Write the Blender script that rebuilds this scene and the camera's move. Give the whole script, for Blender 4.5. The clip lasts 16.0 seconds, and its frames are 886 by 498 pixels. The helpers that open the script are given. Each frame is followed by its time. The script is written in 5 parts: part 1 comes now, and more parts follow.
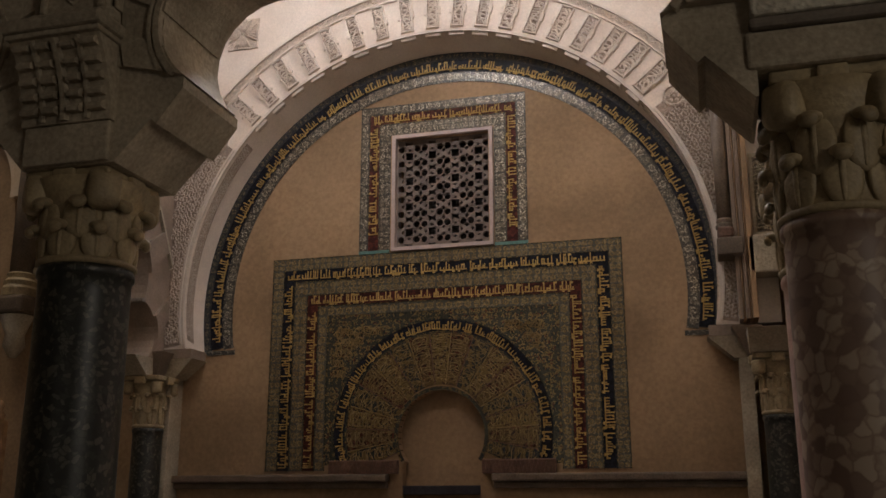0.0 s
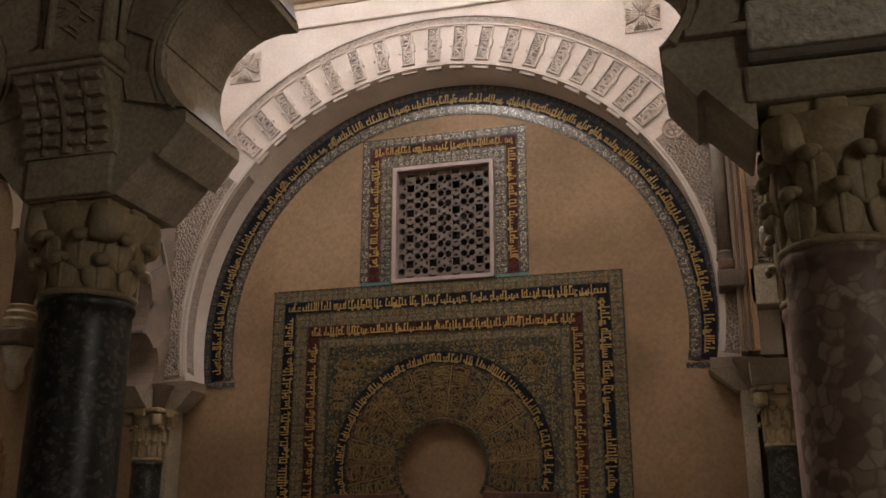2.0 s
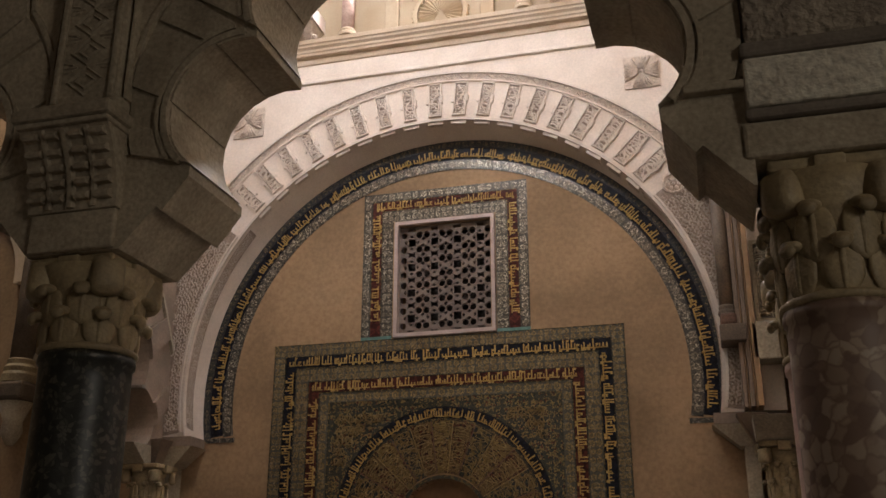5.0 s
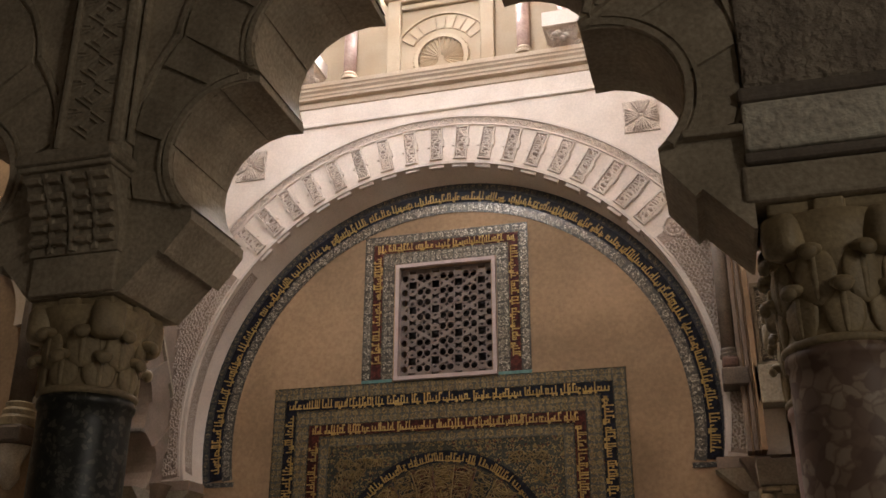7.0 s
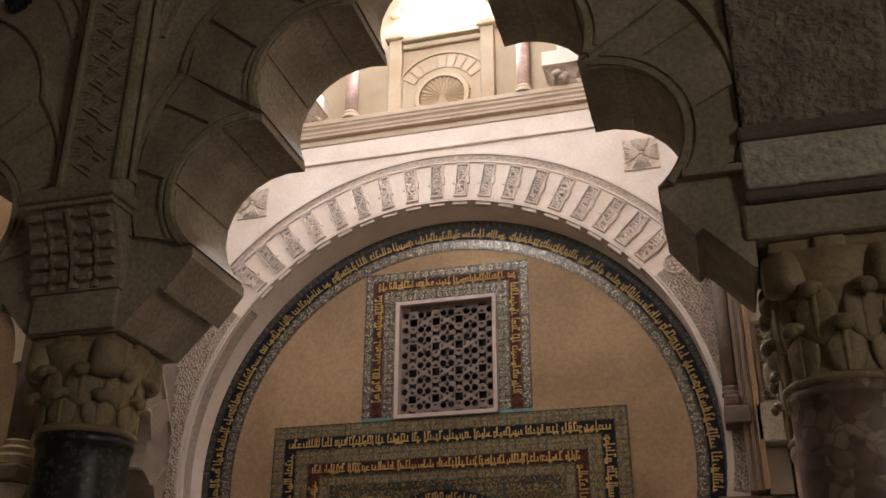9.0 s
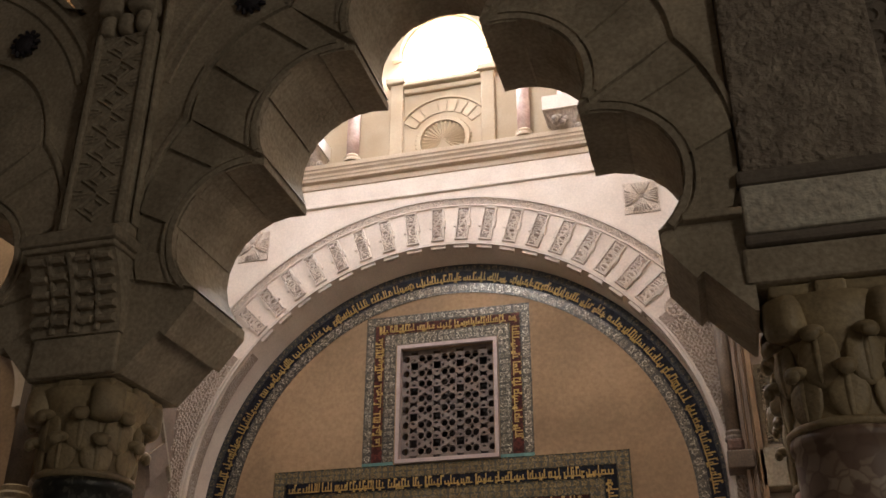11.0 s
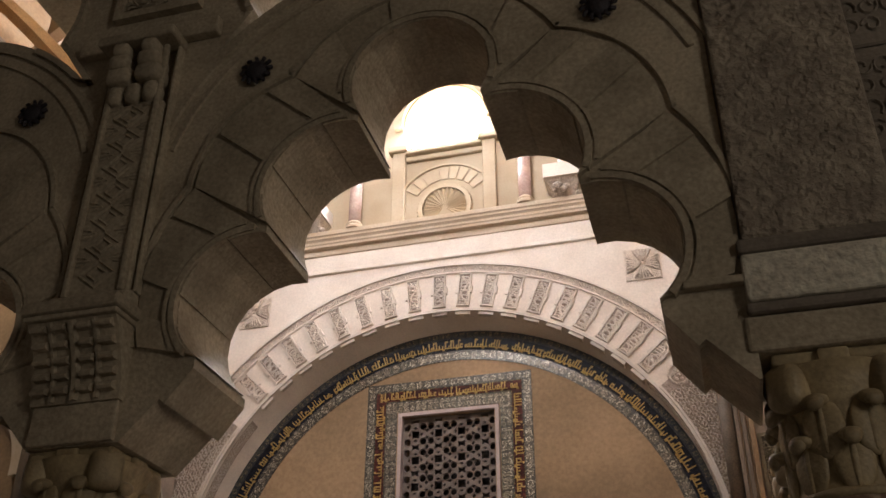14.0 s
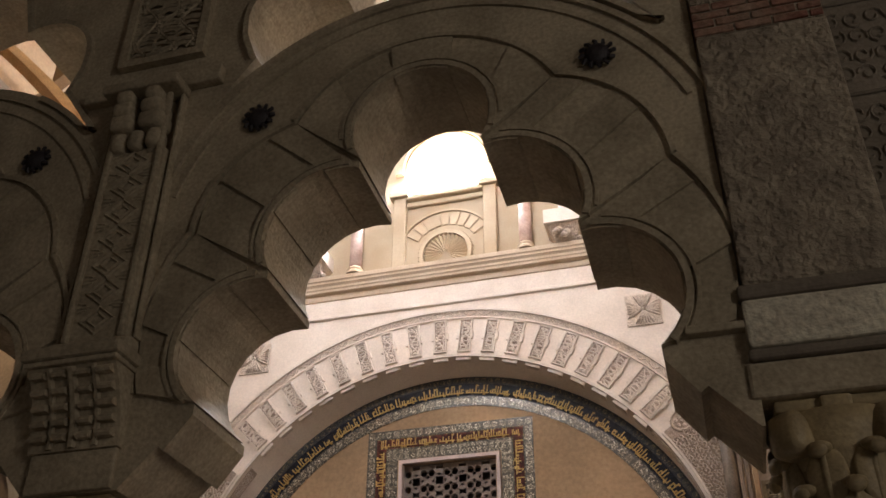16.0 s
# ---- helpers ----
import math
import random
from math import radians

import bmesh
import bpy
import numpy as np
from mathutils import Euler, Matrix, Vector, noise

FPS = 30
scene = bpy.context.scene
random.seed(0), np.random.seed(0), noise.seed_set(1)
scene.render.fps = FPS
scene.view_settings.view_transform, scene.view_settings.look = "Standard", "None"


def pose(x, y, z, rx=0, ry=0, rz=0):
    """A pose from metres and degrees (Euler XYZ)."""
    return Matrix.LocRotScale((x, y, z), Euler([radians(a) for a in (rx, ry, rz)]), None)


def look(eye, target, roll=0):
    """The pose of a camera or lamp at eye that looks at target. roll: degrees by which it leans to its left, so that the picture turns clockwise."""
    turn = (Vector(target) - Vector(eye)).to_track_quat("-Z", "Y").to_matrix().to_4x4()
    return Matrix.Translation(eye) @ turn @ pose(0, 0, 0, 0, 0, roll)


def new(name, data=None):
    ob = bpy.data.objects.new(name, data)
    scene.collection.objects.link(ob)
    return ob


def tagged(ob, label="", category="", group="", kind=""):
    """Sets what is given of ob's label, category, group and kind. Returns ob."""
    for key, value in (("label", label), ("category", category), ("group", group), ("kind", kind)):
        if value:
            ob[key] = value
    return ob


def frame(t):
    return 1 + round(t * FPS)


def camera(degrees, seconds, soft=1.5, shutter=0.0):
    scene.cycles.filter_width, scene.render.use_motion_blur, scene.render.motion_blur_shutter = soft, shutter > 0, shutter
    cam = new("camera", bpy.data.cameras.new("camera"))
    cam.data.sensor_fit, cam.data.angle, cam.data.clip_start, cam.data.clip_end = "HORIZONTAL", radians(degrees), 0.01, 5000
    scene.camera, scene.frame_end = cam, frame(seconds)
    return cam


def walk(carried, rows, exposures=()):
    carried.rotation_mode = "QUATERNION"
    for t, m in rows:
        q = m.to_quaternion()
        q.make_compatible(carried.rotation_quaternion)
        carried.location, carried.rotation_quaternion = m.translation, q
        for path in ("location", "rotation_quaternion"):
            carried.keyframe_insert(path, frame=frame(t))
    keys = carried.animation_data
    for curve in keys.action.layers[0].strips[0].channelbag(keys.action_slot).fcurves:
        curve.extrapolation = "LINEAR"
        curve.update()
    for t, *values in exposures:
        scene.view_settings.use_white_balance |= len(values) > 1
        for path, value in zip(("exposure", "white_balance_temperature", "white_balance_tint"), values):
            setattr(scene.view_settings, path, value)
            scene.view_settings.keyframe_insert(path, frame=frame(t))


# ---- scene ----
cam = camera(48.92, 16.0, soft=1.6)
EYE = 1.6
# seconds, heading, pitch, lean (degrees)
ROWS = [
    (0.0, 15.301, 14.474, 0.022),
    (0.5, 15.321, 14.880, 0.022),
    (1.0, 15.329, 15.298, 0.014),
    (1.5, 15.344, 15.781, 0.006),
    (2.0, 15.351, 16.337, -0.000),
    (2.5, 15.367, 16.907, -0.013),
    (3.0, 15.392, 17.492, -0.025),
    (3.5, 15.401, 18.016, -0.042),
    (4.0, 15.409, 18.514, -0.062),
    (6.5, 15.480, 21.295, -0.084),
    (7.0, 15.498, 21.991, -0.110),
    (7.5, 15.513, 22.453, -0.122),
    (8.0, 15.517, 22.847, -0.131),
    (8.5, 15.529, 23.396, -0.144),
    (9.0, 15.540, 24.175, -0.169),
    (11.5, 15.635, 27.335, -0.204),
    (12.0, 15.654, 28.056, -0.229),
    (12.5, 15.673, 28.749, -0.245),
    (13.0, 15.688, 29.364, -0.259),
    (13.5, 15.716, 29.970, -0.278),
    (14.0, 15.735, 30.574, -0.286),
    (14.5, 15.746, 31.170, -0.295),
    (15.0, 15.761, 31.914, -0.298),
    (15.5, 15.786, 32.670, -0.307),
    (16.0, 15.806, 33.220, -0.316),
]
P0 = ROWS[0][2]
SHIFT = (0.0319, -0.1426, 0.0444)


def head(t, yaw, pitch, lean):
    k = radians(pitch - P0)
    return t, pose(SHIFT[0] * k, SHIFT[1] * k, EYE + SHIFT[2] * k, 0, 0, yaw) @ pose(0, 0, 0, 90 + pitch) @ pose(0, 0, 0, 0, 0, -lean)


walk(cam, [head(*r) for r in ROWS], [(0.0, 0.0), (3.0, 0.11), (8.0, 0.22), (16.0, 0.26)])

# ---- world and large lights ----
world = bpy.data.worlds.new("sky")
scene.world = world
world.use_nodes = True
wn = world.node_tree.nodes
sky = wn.new("ShaderNodeTexSky")
sky.sky_type, sky.sun_disc = "NISHITA", False
sky.sun_elevation, sky.sun_rotation = radians(50), radians(150)
world.node_tree.links.new(sky.outputs[0], wn["Background"].inputs[0])
wn["Background"].inputs[1].default_value = 0.1


def area(name, eye, target, w, h, power, color):
    d = bpy.data.lights.new(name, "AREA")
    d.shape, d.size, d.size_y, d.energy, d.color = "RECTANGLE", w, h, power, color
    ob = new(name, d)
    ob.matrix_world = look(eye, target)
    return ob


YN = 10.33
WARM = (1.0, 0.91, 0.785)
DAY = (0.955, 0.97, 1.05)
# daylight through the deep south window, and an added lamp under the chapel's vault
area("lantern_window_light", (-3.0, 4.03, 10.6), (-3.0, 10.4, 9.2), 3.0, 1.15, 430, DAY)
area("lantern_fill_light", (-3.0, 8.7, 11.9), (-3.0, 8.85, 5.0), 1.7, 1.7, 120, DAY)
area("lantern_north_window_light", (-2.9, YN, 10.1), (-2.6, 4.5, 4.0), 1.0, 0.9, 400, DAY)
area("lantern_east_window_light", (0.95, 7.6, 10.2), (-2.6, 4.6, 4.2), 0.9, 0.9, 55, DAY)
area("lantern_west_window_light", (-7.15, 7.6, 10.2), (-0.2, 4.6, 4.0), 0.9, 0.9, 55, DAY)
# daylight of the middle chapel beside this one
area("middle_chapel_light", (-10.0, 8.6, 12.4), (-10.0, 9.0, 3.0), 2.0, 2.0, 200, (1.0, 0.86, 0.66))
# added fill on the arcade front: far behind the camera, and from the side
area("nave_fill_light", (-2.5, -13.5, 3.2), (-2.0, 4.0, 3.5), 8.0, 4.0, 35, WARM)
area("side_fill_light", (8.8, -3.0, 5.0), (-1.5, 4.1, 5.0), 3.0, 4.0, 235, WARM)

# ---- materials ----


def mat(name, base, alt=None, scale=6.0, rough=0.75, bump=0.15, metal=0.0, fine=60.0, stain=0.25, spec=0.3):
    """Mottled surface: two colours mixed by cloud noise, fine grain, stains, relief."""
    m = bpy.data.materials.new(name)
    m.use_nodes = True
    n, l = m.node_tree.nodes, m.node_tree.links
    b = n["Principled BSDF"]
    b.inputs["Roughness"].default_value = rough
    b.inputs["Metallic"].default_value = metal
    b.inputs["Specular IOR Level"].default_value = spec
    tc = n.new("ShaderNodeTexCoord")
    big = n.new("ShaderNodeTexNoise")
    big.inputs["Scale"].default_value, big.inputs["Detail"].default_value = scale, 6
    sm = n.new("ShaderNodeTexNoise")
    sm.inputs["Scale"].default_value, sm.inputs["Detail"].default_value = fine, 4
    l.new(tc.outputs["Object"], big.inputs["Vector"])
    l.new(tc.outputs["Object"], sm.inputs["Vector"])
    alt = alt or tuple(c * 0.72 for c in base)
    mix = n.new("ShaderNodeMix")
    mix.data_type = "RGBA"
    mix.inputs["A"].default_value, mix.inputs["B"].default_value = (*base, 1), (*alt, 1)
    ramp = n.new("ShaderNodeMapRange")
    ramp.inputs["From Min"].default_value, ramp.inputs["From Max"].default_value = 0.36, 0.66
    l.new(big.outputs["Fac"], ramp.inputs["Value"])
    l.new(ramp.outputs["Result"], mix.inputs["Factor"])
    hsv = n.new("ShaderNodeHueSaturation")
    val = n.new("ShaderNodeMapRange")
    val.inputs["From Min"].default_value, val.inputs["From Max"].default_value = 0.3, 0.7
    val.inputs["To Min"].default_value, val.inputs["To Max"].default_value = 1 - stain, 1 + stain
    l.new(sm.outputs["Fac"], val.inputs["Value"])
    info = n.new("ShaderNodeObjectInfo")
    vary = n.new("ShaderNodeMapRange")
    vary.inputs["To Min"].default_value, vary.inputs["To Max"].default_value = 0.9, 1.08
    l.new(info.outputs["Random"], vary.inputs["Value"])
    mul = n.new("ShaderNodeMath")
    mul.operation = "MULTIPLY"
    l.new(val.outputs["Result"], mul.inputs[0])
    l.new(vary.outputs["Result"], mul.inputs[1])
    l.new(mul.outputs[0], hsv.inputs["Value"])
    l.new(mix.outputs["Result"], hsv.inputs["Color"])
    l.new(hsv.outputs["Color"], b.inputs["Base Color"])
    bp = n.new("ShaderNodeBump")
    bp.inputs["Strength"].default_value, bp.inputs["Distance"].default_value = bump, 0.02
    add = n.new("ShaderNodeMath")
    add.operation = "ADD"
    l.new(big.outputs["Fac"], add.inputs[0])
    l.new(sm.outputs["Fac"], add.inputs[1])
    l.new(add.outputs[0], bp.inputs["Height"])
    l.new(bp.outputs["Normal"], b.inputs["Normal"])
    return m


def ramp_of(n, stops, kind="LINEAR"):
    r = n.new("ShaderNodeValToRGB")
    r.color_ramp.interpolation = kind
    e = r.color_ramp.elements
    while len(e) < len(stops):
        e.new(0.5)
    for el, (p, c) in zip(e, stops):
        el.position, el.color = p, (*c, 1)
    return r


def mosaic(name, stops, tess=75.0, motif=9.0, rough=0.22, metal=0.35, ordered=False, spec=0.5):
    """Glass and gold tesserae: small cells that take their colours from a larger flowered motif, with tilted faces."""
    m = bpy.data.materials.new(name)
    m.use_nodes = True
    n, l = m.node_tree.nodes, m.node_tree.links
    b = n["Principled BSDF"]
    tc = n.new("ShaderNodeTexCoord")
    cell = n.new("ShaderNodeTexVoronoi")
    cell.inputs["Scale"].default_value = tess
    edge = n.new("ShaderNodeTexVoronoi")
    edge.feature = "DISTANCE_TO_EDGE"
    edge.inputs["Scale"].default_value = tess
    mo = n.new("ShaderNodeTexVoronoi")
    mo.inputs["Scale"].default_value = motif
    mo.inputs["Randomness"].default_value = 0.0 if ordered else 0.45
    l.new(tc.outputs["Object"], cell.inputs["Vector"])
    l.new(tc.outputs["Object"], edge.inputs["Vector"])
    l.new(cell.outputs["Position"], mo.inputs["Vector"])
    wav = n.new("ShaderNodeMath")
    wav.operation = "MULTIPLY_ADD"
    wav.inputs[1].default_value, wav.inputs[2].default_value = 1.5, -0.08
    l.new(mo.outputs["Distance"], wav.inputs[0])
    jit = n.new("ShaderNodeMath")
    jit.operation = "MULTIPLY_ADD"
    jit.inputs[1].default_value = 0.3
    sep = n.new("ShaderNodeSeparateColor")
    l.new(cell.outputs["Color"], sep.inputs["Color"])
    l.new(sep.outputs[0], jit.inputs[0])
    l.new(wav.outputs[0], jit.inputs[2])
    rp = ramp_of(n, stops, "CONSTANT")
    l.new(jit.outputs[0], rp.inputs["Fac"])
    grout = n.new("ShaderNodeMapRange")
    grout.inputs["From Max"].default_value = 0.12
    grout.inputs["To Min"].default_value = 0.35
    l.new(edge.outputs["Distance"], grout.inputs["Value"])
    hsv = n.new("ShaderNodeHueSaturation")
    l.new(grout.outputs["Result"], hsv.inputs["Value"])
    l.new(rp.outputs["Color"], hsv.inputs["Color"])
    l.new(hsv.outputs["Color"], b.inputs["Base Color"])
    b.inputs["Roughness"].default_value = rough
    b.inputs["Metallic"].default_value = metal
    b.inputs["Specular IOR Level"].default_value = spec
    bp = n.new("ShaderNodeBump")
    bp.inputs["Strength"].default_value, bp.inputs["Distance"].default_value = 0.6, 0.006
    l.new(sep.outputs[1], bp.inputs["Height"])
    l.new(bp.outputs["Normal"], b.inputs["Normal"])
    return m


def breccia(name, stops, scale=7.0, rough=0.25):
    """Polished marble with angular fragments in a darker ground."""
    m = bpy.data.materials.new(name)
    m.use_nodes = True
    n, l = m.node_tree.nodes, m.node_tree.links
    b = n["Principled BSDF"]
    tc = n.new("ShaderNodeTexCoord")
    ns = n.new("ShaderNodeTexNoise")
    ns.inputs["Scale"].default_value, ns.inputs["Detail"].default_value = 5.0, 7
    l.new(tc.outputs["Object"], ns.inputs["Vector"])
    warp = n.new("ShaderNodeMix")
    warp.data_type = "VECTOR"
    warp.inputs["Factor"].default_value = 0.14
    l.new(tc.outputs["Object"], warp.inputs["A"])
    l.new(ns.outputs["Color"], warp.inputs["B"])
    v = n.new("ShaderNodeTexVoronoi")
    v.feature = "SMOOTH_F1"
    v.inputs["Scale"].default_value, v.inputs["Smoothness"].default_value = scale, 0.15
    l.new(warp.outputs["Result"], v.inputs["Vector"])
    sep = n.new("ShaderNodeSeparateColor")
    l.new(v.outputs["Color"], sep.inputs["Color"])
    ed = n.new("ShaderNodeTexVoronoi")
    ed.feature = "DISTANCE_TO_EDGE"
    ed.inputs["Scale"].default_value = scale
    l.new(warp.outputs["Result"], ed.inputs["Vector"])
    ms = n.new("ShaderNodeMapRange")
    ms.inputs["From Min"].default_value, ms.inputs["From Max"].default_value = 0.0, 0.14
    ms.inputs["To Min"].default_value = 0.6
    l.new(ed.outputs["Distance"], ms.inputs["Value"])
    rp = ramp_of(n, stops)
    mu = n.new("ShaderNodeMath")
    mu.operation = "MULTIPLY"
    l.new(sep.outputs[0], mu.inputs[0])
    l.new(ms.outputs["Result"], mu.inputs[1])
    ad = n.new("ShaderNodeMath")
    ad.operation = "MULTIPLY_ADD"
    ad.inputs[1].default_value = 0.35
    l.new(ns.outputs["Fac"], ad.inputs[0])
    l.new(mu.outputs[0], ad.inputs[2])
    l.new(ad.outputs[0], rp.inputs["Fac"])
    l.new(rp.outputs["Color"], b.inputs["Base Color"])
    b.inputs["Roughness"].default_value = rough
    return m


PLASTER = mat("ochre_plaster", (0.385, 0.25, 0.142), (0.25, 0.162, 0.09), 0.9, 0.75, 0.16, fine=22, stain=0.14)
CREAM = mat("cream_stucco", (0.73, 0.635, 0.55), (0.65, 0.55, 0.465), 2.5, 0.8, 0.10, fine=50, stain=0.08)
CARVED = mat("carved_stucco", (0.68, 0.575, 0.48), (0.52, 0.42, 0.34), 22.0, 0.85, 0.8, fine=90, stain=0.2)
# stucco between the reliefs, darkened in colour for the shade of the carving
SHADECARVE = mat("carved_shade_ground", (0.40, 0.31, 0.25), (0.27, 0.205, 0.16), 18.0, 0.85, 0.6, fine=90, stain=0.2)
STONE = mat("grey_brown_stone", (0.44, 0.37, 0.272), (0.315, 0.262, 0.19), 3.0, 0.85, 0.35, fine=40, stain=0.2)
# darkened stone; on the wall behind the pier it stands in for shade
STONE_DARK = mat("darkened_stone", (0.22, 0.185, 0.148), (0.16, 0.132, 0.105), 3.0, 0.85, 0.3, fine=40, stain=0.15)
CAPSTONE = mat("worn_capital_marble", (0.40, 0.31, 0.178), (0.22, 0.165, 0.095), 6.0, 0.5, 0.28, fine=45, stain=0.18, spec=0.4)
ROUGHST = mat("pitted_limestone", (0.70, 0.65, 0.53), (0.58, 0.52, 0.42), 9.0, 0.9, 1.0, fine=28, stain=0.22)
PIERST = mat("rough_plastered_masonry", (0.34, 0.285, 0.22), (0.23, 0.19, 0.15), 6.0, 0.92, 1.6, fine=24, stain=0.25)
BRICKRED = mat("faded_red_paint", (0.22, 0.095, 0.07), (0.30, 0.20, 0.15), 6.0, 0.9, 0.8, fine=30, stain=0.25)
CORNICE = mat("painted_cornice", (0.56, 0.445, 0.325), (0.50, 0.375, 0.255), 3.0, 0.7, 0.08, fine=45, stain=0.08)
PALE = mat("pale_lantern_plaster", (0.44, 0.345, 0.235), (0.37, 0.275, 0.175), 2.0, 0.8, 0.06, fine=40, stain=0.05)
# plaster darkened to stand in for shade on the west side and springers
DIMPL = mat("dimmed_rose_plaster", (0.27, 0.20, 0.15), (0.20, 0.15, 0.11), 3.0, 0.85, 0.15, fine=40, stain=0.12)
ROSE = mat("rose_marble", (0.50, 0.36, 0.30), (0.38, 0.25, 0.21), 8.0, 0.4, 0.05, fine=50, stain=0.15)
WOOD = mat("aged_wood", (0.30, 0.17, 0.08), (0.20, 0.11, 0.05), 8.0, 0.6, 0.3, fine=60, stain=0.2)
FLOORM = mat("marble_floor", (0.18, 0.15, 0.12), (0.13, 0.11, 0.088), 2.0, 0.35, 0.05, fine=30, stain=0.1)
DARKM = mat("shade_black", (0.05, 0.04, 0.035), None, 5.0, 0.95, 0.1)
BRONZE = mat("dark_bronze", (0.045, 0.04, 0.045), (0.03, 0.025, 0.03), 20.0, 0.6, 0.3, metal=0.3)
GRILLE = mat("pierced_marble", (0.235, 0.185, 0.155), (0.17, 0.13, 0.11), 8.0, 0.6, 0.2, fine=60, stain=0.12)
FRAMEW = mat("pink_marble_frame", (0.50, 0.40, 0.36), (0.42, 0.33, 0.295), 6.0, 0.5, 0.1, fine=50, stain=0.1)
GOLD = mat("gold_tesserae", (0.62, 0.42, 0.15), (0.42, 0.26, 0.08), 30.0, 0.35, 0.5, metal=0.4, fine=120, stain=0.3)
BLUE = mosaic("blue_glass_mosaic", [(0, (0.009, 0.010, 0.017)), (0.4, (0.014, 0.015, 0.026)), (0.75, (0.007, 0.007, 0.011))], rough=0.5, metal=0.0, spec=0.15)
RED = mosaic("red_glass_mosaic", [(0, (0.075, 0.018, 0.013)), (0.4, (0.11, 0.026, 0.018)), (0.75, (0.05, 0.012, 0.009))], rough=0.5, metal=0.0, spec=0.15)
GREYMO = mosaic("grey_gold_mosaic", [(0, (0.24, 0.185, 0.105)), (0.3, (0.085, 0.075, 0.052)), (0.55, (0.28, 0.215, 0.12)), (0.78, (0.075, 0.07, 0.052))], tess=110.0, motif=20.0, rough=0.38, metal=0.1)
GREYRING = mosaic("silver_mosaic", [(0, (0.30, 0.265, 0.215)), (0.3, (0.09, 0.082, 0.068)), (0.55, (0.36, 0.315, 0.25)), (0.78, (0.10, 0.092, 0.078))], tess=110.0, motif=20.0, rough=0.26, metal=0.3)
# outer ring's dark mosaic, with the soffit's shadow put into its colours
SHADERING = mosaic("shaded_ring_mosaic", [(0, (0.05, 0.05, 0.05)), (0.3, (0.018, 0.02, 0.026)), (0.55, (0.075, 0.07, 0.06)), (0.78, (0.02, 0.022, 0.03))], tess=110.0, motif=20.0, rough=0.38, metal=0.1)
FLOWER = mosaic("silver_flower_mosaic", [(0, (0.80, 0.71, 0.56)), (0.35, (0.36, 0.31, 0.23)), (0.6, (0.86, 0.77, 0.61)), (0.8, (0.25, 0.21, 0.16))], tess=90.0, motif=30.0, rough=0.2, metal=0.45)
GFLOWER = mosaic("gold_flower_mosaic", [(0, (0.52, 0.38, 0.18)), (0.35, (0.38, 0.275, 0.13)), (0.6, (0.58, 0.43, 0.21)), (0.8, (0.30, 0.22, 0.11))], tess=110.0, motif=30.0, metal=0.25)
FIELDMO = mosaic("gold_vine_mosaic", [(0, (0.44, 0.30, 0.11)), (0.14, (0.05, 0.045, 0.035)), (0.24, (0.14, 0.15, 0.11)), (0.32, (0.36, 0.25, 0.10)), (0.42, (0.15, 0.055, 0.04)), (0.50, (0.30, 0.22, 0.11)), (0.60, (0.045, 0.055, 0.055)), (0.70, (0.36, 0.26, 0.11)), (0.82, (0.09, 0.09, 0.07))], tess=70.0, motif=13.0)
VOUSMO = [
    mosaic("gold_voussoir_mosaic", [(0, (0.162, 0.135, 0.068)), (0.14, (0.459, 0.317, 0.121)), (0.30, (0.095, 0.101, 0.074)), (0.42, (0.405, 0.284, 0.115)), (0.56, (0.135, 0.068, 0.047)), (0.70, (0.351, 0.250, 0.108))], tess=60.0, motif=12.0),
    mosaic("red_voussoir_mosaic", [(0, (0.135, 0.041, 0.027)), (0.16, (0.324, 0.216, 0.095)), (0.30, (0.101, 0.030, 0.022)), (0.46, (0.203, 0.074, 0.047)), (0.60, (0.068, 0.041, 0.034)), (0.74, (0.297, 0.203, 0.095))], tess=60.0, motif=13.0),
    mosaic("blue_green_voussoir_mosaic", [(0, (0.054, 0.068, 0.074)), (0.16, (0.297, 0.223, 0.108)), (0.30, (0.068, 0.088, 0.068)), (0.46, (0.121, 0.115, 0.101)), (0.60, (0.041, 0.047, 0.061)), (0.74, (0.324, 0.230, 0.101))], tess=60.0, motif=12.0),
]
DULLGOLD = mat("dull_gold_tesserae", (0.36, 0.255, 0.11), (0.21, 0.145, 0.065), 26.0, 0.45, 0.4, metal=0.25, fine=90, stain=0.3)
DARKRED = mat("carved_red_stone", (0.17, 0.09, 0.06), (0.11, 0.06, 0.04), 10.0, 0.6, 0.3)
LEDGEM = mat("brown_ledge_stone", (0.17, 0.125, 0.09), (0.12, 0.09, 0.065), 5.0, 0.6, 0.2)
GREENB = breccia("black_green_marble", [(0.0, (0.010, 0.010, 0.008)), (0.5, (0.018, 0.018, 0.014)), (0.8, (0.034, 0.033, 0.026)), (1.0, (0.085, 0.078, 0.06))], 40.0, 0.42)
REDB = breccia("red_breccia_marble", [(0.0, (0.12, 0.070, 0.048)), (0.3, (0.18, 0.112, 0.080)), (0.6, (0.225, 0.15, 0.108)), (0.85, (0.31, 0.225, 0.16)), (1.0, (0.39, 0.30, 0.22))], 17.0, 0.52)
GLASS = bpy.data.materials.new("daylit_alabaster")
GLASS.use_nodes = True
_b = GLASS.node_tree.nodes["Principled BSDF"]
_b.inputs["Base Color"].default_value = (0.9, 0.9, 0.88, 1)
_b.inputs["Emission Color"].default_value = (1.0, 0.98, 0.95, 1)
_b.inputs["Emission Strength"].default_value = 12.0

